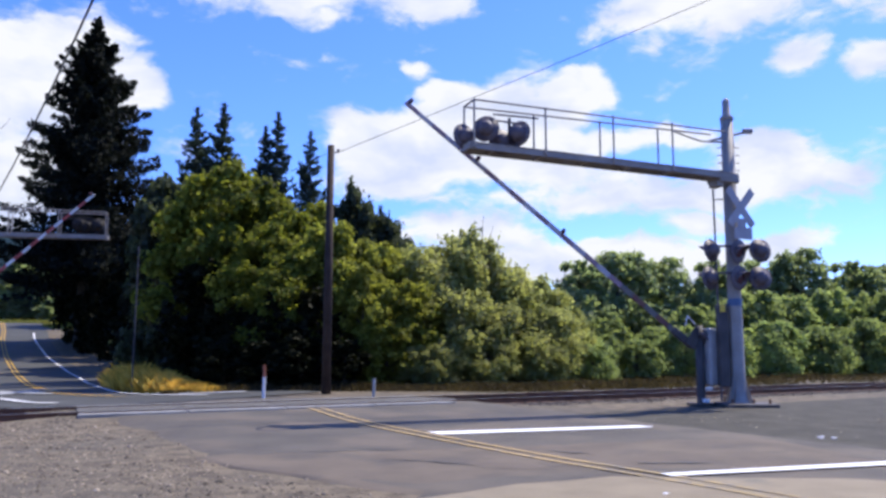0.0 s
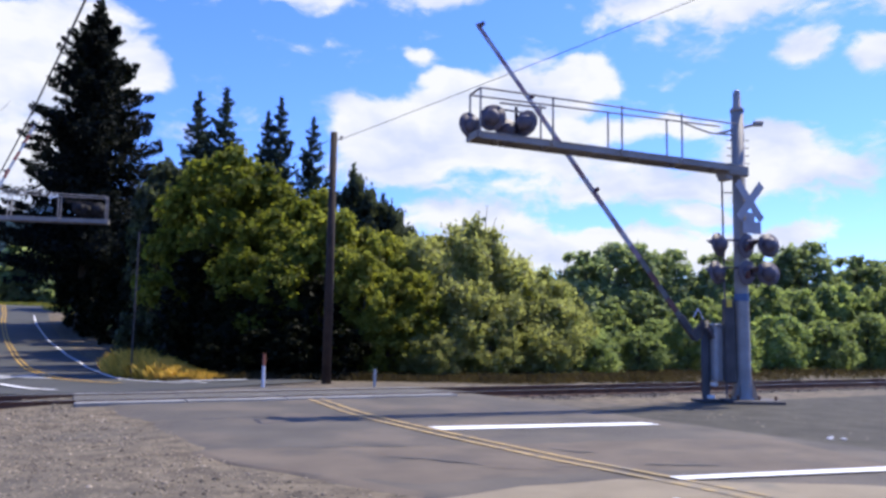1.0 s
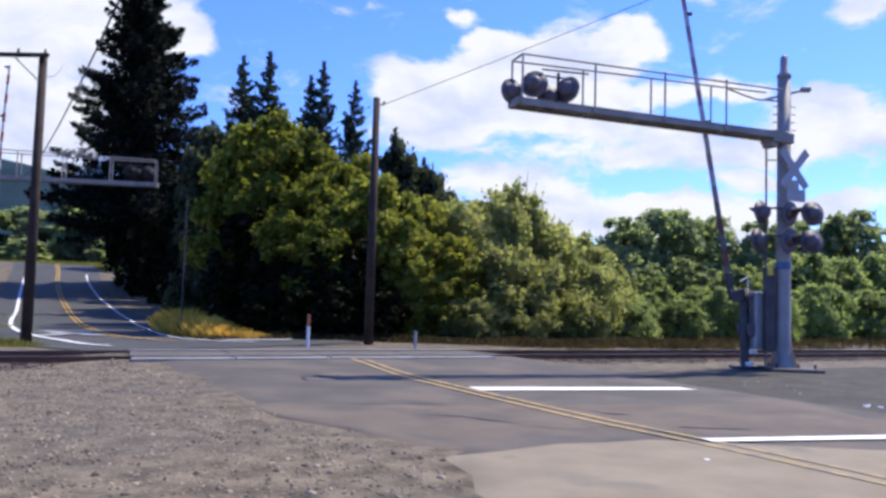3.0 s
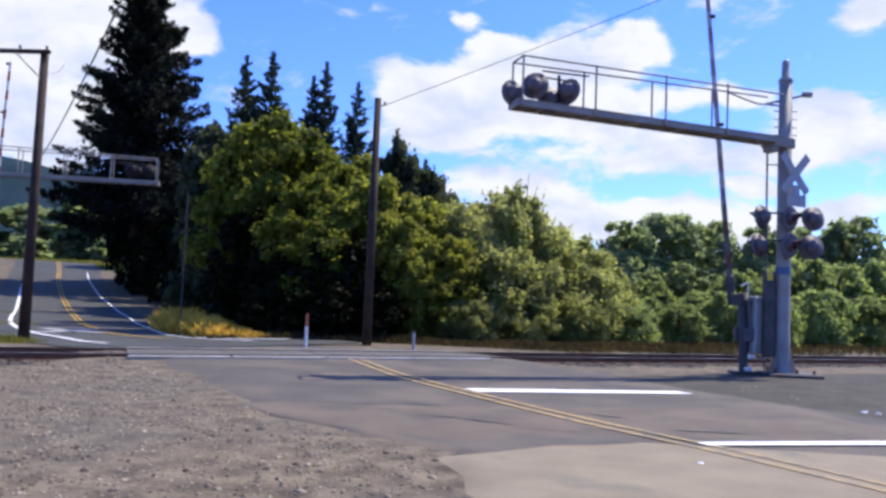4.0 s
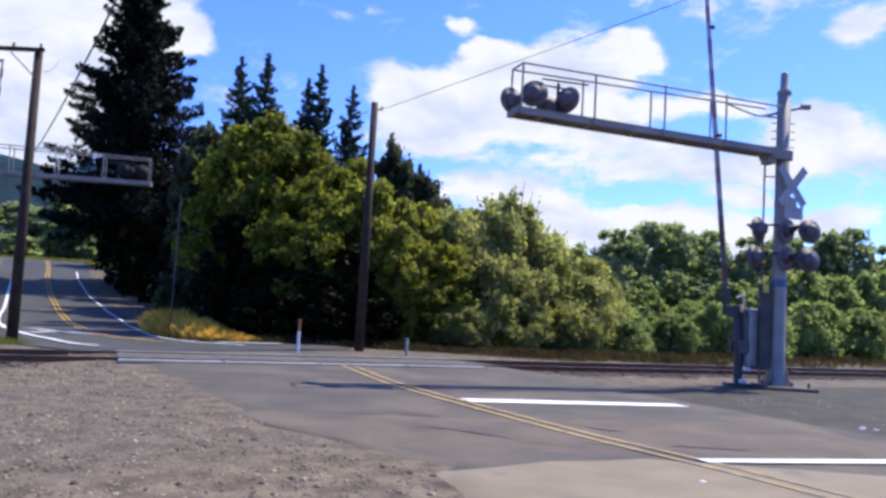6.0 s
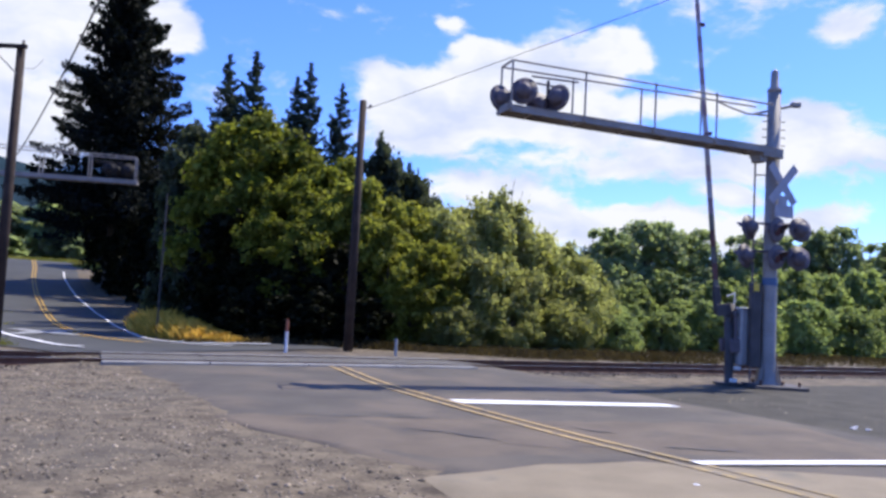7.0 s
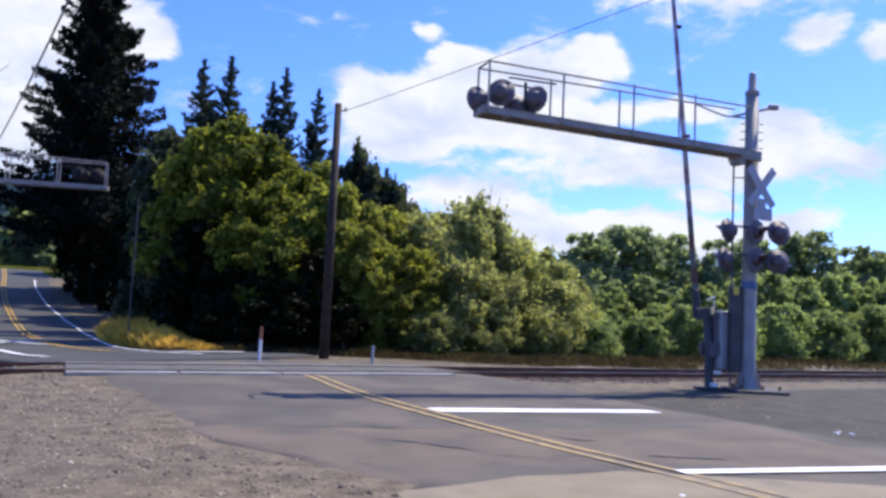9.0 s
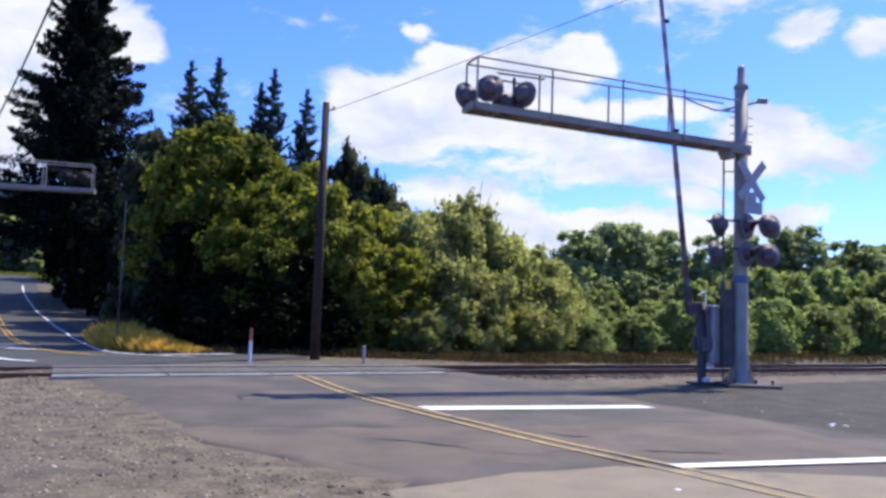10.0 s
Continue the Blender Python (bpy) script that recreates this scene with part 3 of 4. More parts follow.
def cantilever(name, m, length, beam_a, label, lamps, paint):
    """A tall mast with an arm over the road. m: its foot; beam_a: the arm's heading in degrees from +x."""
    b = base(name, m, label, "railway signal", "cantilever signals at the crossing")
    bm = bmesh.new()
    lathe(bm, [(0.30, 0.06), (0.30, 0.10), (0.22, 0.16), (0.20, 0.62), (0.175, 0.70), (0.165, 3.0), (0.155, 7.28)], Matrix(), 20)
    part("mast", bm, GALV, b, "grey painted steel mast", True)
    bm = bmesh.new()
    for k in range(4):
        a = radians(45 + 90 * k)
        c, s = math.cos(a), math.sin(a)
        v = [bm.verts.new(p) for p in ((0.17 * c, 0.17 * s, 0.75), (0.17 * c, 0.17 * s, 0.10), (0.36 * c, 0.36 * s, 0.10), (0.34 * c, 0.34 * s, 0.16))]
        bm.faces.new(v)
    bmesh.ops.solidify(bm, geom=bm.faces[:], thickness=0.02)
    part("gusset", bm, GALV, b)
    bm = bmesh.new()
    box(bm, (0.12, -0.12, 0.04), (1.3, 0.9, 0.10), bevel=0.02)
    part("base_plate", bm, STEEL, b, "dark steel base frame")
    bm = bmesh.new()
    rod(bm, (0, 0, -0.9), (0, 0, -0.005), 0.42, seg=16)
    part("foundation", bm, CONCRETE, b, "concrete foundation")
    for x, y in ((-0.26, -0.26), (0.26, -0.26), (-0.26, 0.26), (0.26, 0.26), (0.62, -0.35)):
        bm = bmesh.new()
        rod(bm, (x, y, 0.08), (x, y, 0.19), 0.03, seg=6)
        part("bolt", bm, RUST, b)
    bm = bmesh.new()
    lathe(bm, [(0.17, 7.28), (0.17, 7.36), (0.10, 7.42), (0.09, 7.80), (0.05, 7.86)], Matrix(), 14)
    part("mast_cap", bm, GALV, b, "small bell housing on the mast's top", True)
    ba = radians(beam_a)
    u, n = Vector((math.cos(ba), math.sin(ba), 0)), Vector((-math.sin(ba), math.cos(ba), 0))
    rot = Matrix.Rotation(ba, 3, "Z") @ Matrix.Rotation(-math.atan2(0.11, length), 3, "Y")

    def deck(d):
        """Height of the arm's top at d metres from the mast; it rises a little to its end."""
        return 5.83 + 0.11 * d / length

    def hand(d):
        return 6.95 - 0.06 * d / length

    mid = length / 2 + 0.1
    bm = bmesh.new()
    for side in (-0.24, 0.24):
        for dz, h, w in ((-0.075, 0.15, 0.018), (-0.008, 0.016, 0.06), (-0.142, 0.016, 0.06)):
            box(bm, u * mid + n * side + Vector((0, 0, deck(mid) + dz)), (length, w, h), rot)
    for k in range(int(length / 1.2)):
        box(bm, u * (0.7 + 1.2 * k) + Vector((0, 0, deck(0.7 + 1.2 * k) - 0.1)), (0.05, 0.46, 0.08), rot)
    box(bm, u * (length + 0.08) + Vector((0, 0, deck(length) - 0.075)), (0.04, 0.53, 0.15), rot)
    part("arm", bm, GALV, b, "grey steel arm with a walkway")
    for k in range(int(length / 0.9)):
        bm = bmesh.new()
        for j in range(-4, 5):
            box(bm, u * (0.6 + 0.9 * k) + n * 0.052 * j + Vector((0, 0, deck(0.6 + 0.9 * k) + 0.006)), (0.86, 0.034, 0.03), rot)
        for j in (-0.4, 0, 0.4):
            box(bm, u * (0.6 + 0.9 * k + j) + Vector((0, 0, deck(0.6 + 0.9 * k + j) + 0.001)), (0.02, 0.44, 0.02), rot)
        part("walkway_grate", bm, GALV, b)
    bm = bmesh.new()
    box(bm, u * 0.2 + Vector((0, 0, deck(0) - 0.11)), (0.62, 0.5, 0.26), rot, 0.02)
    part("arm_clamp", bm, GALV, b)
    bm = bmesh.new()
    box(bm, u * 0.42 + Vector((0, 0, deck(0) - 0.28)), (0.22, 0.34, 0.14), rot, 0.02)
    part("clamp_block", bm, GALV, b)
    for s in (-0.29, 0.29):
        for d in (length, length - 1.78, length - 3.6, length - 5.3):
            if d > 0.5:
                bm = bmesh.new()
                rod(bm, u * d + n * s + Vector((0, 0, deck(d) - 0.1)), u * d + n * s + Vector((0, 0, hand(d))), 0.023, seg=8)
                box(bm, u * d + n * (s * 0.93) + Vector((0, 0, deck(d) - 0.07)), (0.08, 0.05, 0.1), rot)
                part("rail_post", bm, GALV, b)
        bm = bmesh.new()
        rod(bm, u * length + n * s + Vector((0, 0, hand(length))), u * 0.3 + n * s + Vector((0, 0, hand(0) - (0 if s < 0 else 0.08))), 0.023, seg=8)
        part("handrail", bm, GALV, b)
    bm = bmesh.new()
    rod(bm, u * length - n * 0.29 + Vector((0, 0, hand(length))), u * length + n * 0.29 + Vector((0, 0, hand(length))), 0.023, seg=8)
    part("handrail", bm, GALV, b)
    bm = bmesh.new()
    P = [u * 1.5 - n * 0.29 + Vector((0, 0, 6.93)), u * 1.1 - n * 0.2 + Vector((0, 0, 6.79)), u * 0.75 - n * 0.1 + Vector((0, 0, 6.68)), u * 0.15 + Vector((0, 0, 6.68))]
    for p, q in zip(P, P[1:]):
        rod(bm, p, q, 0.024, seg=6)
    part("conduit", bm, GALV, b)
    bm = bmesh.new()
    rod(bm, (-0.5, 0, 6.72), (0.5, 0, 6.98), 0.03, seg=8)
    box(bm, (0.52, -0.02, 6.99), (0.24, 0.12, 0.13), bevel=0.02)
    part("top_bracket", bm, GALV, b)
    for z in (5.95, 6.15, 6.35, 6.55):
        bm = bmesh.new()
        rod(bm, (-0.28, 0, z), (0.28, 0, z), 0.014, seg=6)
        part("step", bm, GALV, b)
    for side in (-1, 1):
        bm = bmesh.new()
        d = length - 0.5
        top = deck(d)
        rod(bm, u * d + n * side * 0.2 + Vector((0, 0, top + 0.7)), u * (d - 1.1) + n * side * 0.28 + Vector((0, 0, top + 0.7)), 0.022, seg=6)
        rod(bm, u * (d - 0.5) + Vector((0, 0, top)), u * (d - 0.5) + Vector((0, 0, top + 0.72)), 0.035, seg=8)
        part("lamp_bracket", bm, paint, b)
    for at, face in lamps["arm"]:
        lamp_unit(b, at, face, paint)
    if lamps["mast"]:
        for at, face in lamps["mast"]:
            lamp_unit(b, at, face, paint)
        for z in (3.18, 3.86):
            bm = bmesh.new()
            rod(bm, (-0.62, -0.12, z + 0.12), (0.66, -0.14, z + 0.12), 0.026, seg=8)
            rod(bm, (0, 0, z + 0.12), (0, -0.2, z + 0.12), 0.05, seg=8)
            part("lamp_crossarm", bm, DARK, b)
    # crossbuck, seen at an angle
    cb = Matrix.Translation((0.16, -0.26, 4.95)) @ pose(0, 0, 0, 0, 0, 26)
    for ang in (48, -48):
        bm = bmesh.new()
        box(bm, (0, 0.012 if ang > 0 else -0.012, 0), (1.22, 0.012, 0.22), Matrix.Rotation(radians(ang), 3, "Y"), 0.003)
        bm.transform(cb)
        blade = part("crossbuck_blade", bm, BUCK, b, "grey-white crossbuck blade dimmed as backlit")
    bm = bmesh.new()
    box(bm, (0.05, 0, -0.66), (0.62, 0.012, 0.30), bevel=0.004)
    box(bm, (0.0, 0, -0.40), (0.30, 0.012, 0.24), bevel=0.004)
    bm.transform(cb)
    plate = part("number_plate", bm, BUCK, b, "small white plate under the crossbuck")
    bm = bmesh.new()
    rod(bm, (0.0, -0.1, 4.95), (0.16, -0.25, 4.95), 0.03, seg=8)
    part("sign_bracket", bm, GALV, b)
    # ladder
    for x, y in ((-0.42, 0.02), (-0.30, 0.34)):
        bm = bmesh.new()
        rod(bm, (x, y, 0.10), (x, y, 5.62), 0.024, seg=8)
        part("ladder_stile", bm, DARK if x < -0.4 else GALV, b)
    for k in range(17):
        bm = bmesh.new()
        rod(bm, (-0.42, 0.02, 0.5 + 0.3 * k), (-0.30, 0.34, 0.5 + 0.3 * k), 0.012, seg=6)
        part("ladder_rung", bm, GALV, b)
    for z in (1.4, 3.5, 5.2):
        bm = bmesh.new()
        rod(bm, (-0.42, 0.02, z), (0, 0, z), 0.016, seg=6)
        part("ladder_stay", bm, GALV, b)
    bm = bmesh.new()
    box(bm, (-0.34, 0.0, 1.5), (0.25, 0.24, 2.05), bevel=0.02)
    guard = part("ladder_guard", bm, STEEL, b, "tall dark steel climbing guard box")
    bm = bmesh.new()
    box(bm, (-0.36, -0.123, 2.42), (0.13, 0.006, 0.2))
    part("notice_plate", bm, YPLATE, guard, "yellow notice plate")
    bm = bmesh.new()
    lathe(bm, [(0.176, 2.48), (0.176, 2.66)], Matrix(), 20)
    part("notice_band", bm, BLUE, b, "blue notice band round the mast")
    return b


BEAM_A = 180 + 20.9
ub = Vector((math.cos(radians(BEAM_A)), math.sin(radians(BEAM_A)), 0))
MAST = Vector((7.38, 19.55, 0))
END = ub * 7.2
cantilever("cantilever_signal", Matrix.Translation(MAST), 7.25, BEAM_A, "grey steel cantilever crossing signal with six mast lamps and crossbuck",
           {"arm": [(END + Vector((0.33, -0.02, 6.30)), 165), (END + Vector((1.08, 0.18, 6.24)), 142), (END + Vector((-0.14, 0.14, 6.16)), -146), (END + Vector((0.70, 0.36, 6.1)), 200)],
            "mast": [((-0.6, -0.18, 3.86), -142), ((0.02, -0.32, 3.82), 35), ((0.62, -0.2, 3.86), 192), ((-0.62, -0.05, 3.18), -145), ((0.02, -0.32, 3.16), 30), ((0.60, -0.18, 3.16), 186)]}, DARK)
LMAST = Vector((-22.6, 29.45, 0))
cantilever("cantilever_signal", Matrix.Translation(LMAST) @ Matrix.Translation((0, 0, 0.02)), 9.0, 16, "distant grey cantilever crossing signal beyond the tracks",
           {"arm": [((7.75, 2.0, 6.38), 188), ((8.4, 2.3, 6.36), 205), ((7.85, 2.5, 6.36), 172)], "mast": []}, BLACK)


def gate(name, m, reach, swing, label, band, paint, darkened=0.0):
    """A gate machine with its arm; the arm swings in the plane of its thing's x axis. Returns the thing and the arm."""
    b = base(name, m, label, "crossing gate", "gates at the crossing")
    piv = swing
    bm = bmesh.new()
    lathe(bm, [(0.24, 0.0), (0.24, 0.03), (0.10, 0.05), (0.11, 0.30), (0.10, piv + 0.25)], Matrix(), 16)
    part("post", bm, STEEL, b, "dark steel post", True)
    bm = bmesh.new()
    box(bm, (0, 0, 0.03), (0.55, 0.5, 0.06), bevel=0.01)
    part("foot_plate", bm, STEEL, b)
    bm = bmesh.new()
    box(bm, (-0.41, 0.06, piv - 0.56), (0.6, 0.42, 1.4), bevel=0.04)
    house = part("machine_housing", bm, GREY, b, "grey cast gate machine housing")
    bm = bmesh.new()
    box(bm, (-0.38, 0.276, piv - 0.5), (0.38, 0.012, 1.0), bevel=0.004)
    part("housing_door", bm, GREY, house)
    # The lid is coloured white to give the housing a sunlit top.
    bm = bmesh.new()
    box(bm, (-0.38, 0.06, piv + 0.15), (0.64, 0.46, 0.035), bevel=0.01)
    part("housing_lid", bm, SIGN, house, "lid coloured pale as sunlit")
    bm = bmesh.new()
    rod(bm, (-0.2, 0.05, piv - 0.55), (-0.05, 0, 0.62), 0.028, seg=8)
    part("cable_conduit", bm, GALV, b)
    for x, z in ((-0.12, 0.42), (-0.02, 0.12)):
        bm = bmesh.new()
        box(bm, (x, 0.16, z), (0.16, 0.12, 0.09), bevel=0.015)
        part("junction_cap", bm, WHITE, b, "small white cap near the foot")
    arm = new("gate_arm")
    arm.empty_display_size = 0.2
    arm.parent = b
    tagged(arm, "red and white striped gate arm with small lamps")
    n = int(reach / 0.41)
    w0, w1 = 0.075, 0.045
    for k in range(n):
        a, c = 0.45 + (reach - 0.45) * k / n, 0.45 + (reach - 0.45) * (k + 1) / n
        f = (k + 0.5) / n
        bm = bmesh.new()
        box(bm, ((a + c) / 2, -0.03, -0.34), (c - a - 0.002, 0.035, 2 * (w0 + (w1 - w0) * f)), None)
        red = k % 2 == band
        # Stripes within the given reach of the machine take the darker pair.
        coats = (DARK_W, DARK_R) if darkened > c else paint
        part("stripe", bm, coats[1 if red else 0], arm, "red stripe" if red else "white stripe")
    bm = bmesh.new()
    box(bm, (0.35, -0.03, -0.34), (0.7, 0.09, 0.2), bevel=0.02)
    box(bm, (0.1, 0.05, -0.17), (0.3, 0.03, 0.5), bevel=0.008)
    rod(bm, (-0.15, -0.12, 0), (-0.15, 0.12, 0), 0.11, seg=14)
    rod(bm, (0.0, -0.2, 0), (0.0, 0.2, 0), 0.08, seg=14)
    part("arm_bracket", bm, STEEL, arm)
    for d in (reach - 0.08, reach - 2.15, reach - 4.9):
        bm = bmesh.new()
        rod(bm, (d, -0.03, -0.28), (d, -0.03, -0.18), 0.055, 0.05, 10)
        rod(bm, (d, -0.03, -0.34), (d, -0.03, -0.27), 0.03, seg=8)
        part("arm_lamp", bm, LENS, arm, "small red arm lamp")
    for y in (-0.2, 0.2):
        bm = bmesh.new()
        rod(bm, (0.1, y, 0), (-0.75, y, -0.05), 0.035, seg=8)
        lever = part("counterweight_lever", bm, DARK, arm)
        bm = bmesh.new()
        box(bm, (-0.78, y, -0.05), (0.34, 0.09, 0.34), bevel=0.03)
        part("counterweight", bm, DARK, lever, "black cast counterweight")
    bm = bmesh.new()
    rod(bm, (0.42, -0.08, 0.0), (0.5, -0.08, 0.24), 0.018, seg=6)
    rod(bm, (0.5, -0.08, 0.24), (0.2, -0.08, 0.20), 0.018, seg=6)
    part("breakaway_bracket", bm, SIGN, arm, "white steel bracket")
    arm.matrix_basis = pose(0, 0, piv, 0, -40, 0)
    return b, arm


GATE_A = 180 + 18.0
right_gate, right_arm = gate("crossing_gate", Matrix.Translation((6.54, 19.83, 0)) @ pose(0, 0, 0, 0, 0, GATE_A), 9.4, 1.75, "grey crossing gate machine with its arm rising", 1, (BACKLIT_W, BACKLIT_R), 2.7)
LP = 2.2 - land(-20.75, 31)
left_gate, left_arm = gate("crossing_gate", Matrix.Translation((-20.75, 31, land(-20.75, 31))), 8.5, LP, "distant crossing gate with red and white arm rising", 0, (STRIPE_W, STRIPE_R))


# ---- poles and wires ----
def utility_pole(m, height, label, arm=None):
    b = base("utility_pole", m, label, "utility pole", "wooden poles along the railway")
    bm = bmesh.new()
    rod(bm, (0, 0, -0.3), (0, 0, height), 0.15, 0.105, 14)
    part("shaft", bm, POLE, b, "brown creosoted shaft", True)
    if arm:
        x0, x1, z = arm
        bm = bmesh.new()
        box(bm, ((x0 + x1) / 2, -0.12, z), (x1 - x0, 0.09, 0.11), bevel=0.008)
        cross = part("crossarm", bm, POLE, b)
        bm = bmesh.new()
        rod(bm, (x0 * 0.5, -0.12, z - 0.05), (0, -0.1, z - 0.75), 0.018, seg=6)
        part("brace", bm, GALV, b)
        for k in range(3):
            bm = bmesh.new()
            x = x0 + 0.1 + k * (x1 - x0 - 0.2) / 2
            lathe(bm, [(0.02, z + 0.05), (0.045, z + 0.08), (0.03, z + 0.11), (0.045, z + 0.14), (0.02, z + 0.17)], Matrix.Translation((x, -0.12, 0)), 8)
            part("insulator", bm, INSUL, cross)
    else:
        bm = bmesh.new()
        rod(bm, (0.08, 0, height - 0.22), (0.26, -0.03, height - 0.22), 0.025, seg=8)
        lathe(bm, [(0.02, 0), (0.05, 0.03), (0.035, 0.07), (0.05, 0.1), (0.02, 0.13)], Matrix.Translation((0.24, -0.03, height - 0.24)), 8)
        part("wire_bracket", bm, GALV, b)
    return b


utility_pole(Matrix.Translation((-3.52, 24.1, 0)), 7.78, "plain brown wooden utility pole before the trees")
utility_pole(Matrix.Translation((-12.3, 20.5, -0.05)), 7.95, "dark brown wooden pole with a short crossarm", (-1.5, 0.22, 7.9))
utility_pole(Matrix.Translation((-56, 84, land(-56, 84))), 9, "far brown utility pole beside the road", (-1, 1, 8.4))
utility_pole(Matrix.Translation((-42.5, 62, land(-42.5, 62))), 6.5, "far grey utility pole in the hedge", (-0.7, 0.7, 6.0))
b = base("thin_pole", Matrix.Translation((-11.95, 30.4, land(-11.95, 30.4))), "thin dark metal pole before dark trees", "pole")
bm = bmesh.new()
rod(bm, (0, 0, -0.2), (0, 0, 5.75), 0.035, 0.028, 8)
part("shaft", bm, STEEL, b)


def wire(name, a, c, sag, r, label):
    """A hanging wire."""
    a, c = Vector(a), Vector(c)
    bm = bmesh.new()
    P = []
    for k in range(25):
        f = k / 24
        P.append(a.lerp(c, f) - Vector((0, 0, 4 * sag * f * (1 - f))))
    rings = []
    side = (c - a).cross(Vector((0, 0, 1))).normalized()
    up = Vector((0, 0, 1))
    for p in P:
        rings.append([bm.verts.new(p + r * (math.cos(k * 1.2566) * side + math.sin(k * 1.2566) * up)) for k in range(5)])
    for p, q in zip(rings, rings[1:]):
        for k in range(5):
            bm.faces.new((p[k], p[(k + 1) % 5], q[(k + 1) % 5], q[k]))
    thing(name, bm, CABLE, label, "wire")


wire("overhead_wire", (-3.28, 24.07, 7.56), (16.3, 18.67, 14.4), 0.1, 0.011, "black overhead wire hung from the wooden pole")
wire("overhead_wire", (-4, 13.2, 13.5), (-50, 81, 13.3), 1.7, 0.042, "black overhead wire along the road")
wire("overhead_wire", (-12.3, 20.4, 7.4), (-19.5, 34, 11.6), 0.3, 0.01, "thin guy wire from the wooden pole")
wire("overhead_wire", (-13.7, 20.4, 8.0), (-50, 7, 8.6), 0.6, 0.012, "thin wire from the pole's crossarm")
wire("overhead_wire", (-3.7, 24.1, 7.5), (-34, 76, 12.0), 0.8, 0.012, "thin wire from the wooden pole")


def marker(x, y, h, tip, label):
    b = base("marker_post", Matrix.Translation((x, y, land(x, y) - 0.02)), label, "marker post", "marker posts beside the track")
    bm = bmesh.new()
    rod(bm, (0, 0, 0), (0, 0, h), 0.045, seg=10)
    part("post", bm, WORN if not tip else SIGN, b)
    if tip:
        bm = bmesh.new()
        rod(bm, (0, 0, h), (0, 0, h + 0.34), 0.047, 0.04, 10)
        part("cap", bm, ORANGE, b, "orange-brown top")


marker(-4.95, 22.0, 0.62, True, "slim white marker post with an orange top")
marker(-1.97, 23.1, 0.52, False, "short pale marker post beside the track")
marker(6.2, 33.0, 0.6, False, "short pale post far behind the track")
marker(9.0, 36.0, 0.5, False, "short pale post far behind the track")

# ---- plants ----
def leaf_faces(c, nrm, size, rng, long=1.5):
    """Rhombic leaves at the points c, facing nrm."""
    n = len(c)
    t = rng.normal(size=(n, 3))
    t -= nrm * (t * nrm).sum(1, keepdims=True)
    t /= np.linalg.norm(t, axis=1, keepdims=True) + 1e-9
    s = np.cross(nrm, t)
    sz = size * rng.uniform(0.6, 1.4, (n, 1))
    droop = nrm * sz * 0.25
    v = np.stack([c - t * sz * long / 2 - droop, c + s * sz / 2, c + t * sz * long / 2 - droop, c - s * sz / 2], 1).reshape(-1, 3)
    f = np.arange(4 * n).reshape(-1, 4)
    return v, f


def np_mesh(name, v, f, material):
    me = bpy.data.meshes.new(name)
    me.vertices.add(len(v))
    me.vertices.foreach_set("co", np.asarray(v, np.float32).ravel())
    me.loops.add(f.size)
    me.loops.foreach_set("vertex_index", f.ravel().astype(np.int32))
    me.polygons.add(len(f))
    me.polygons.foreach_set("loop_start", np.arange(0, f.size, f.shape[1], dtype=np.int32))
    me.materials.append(material)
    me.update()
    me.validate()
    return me


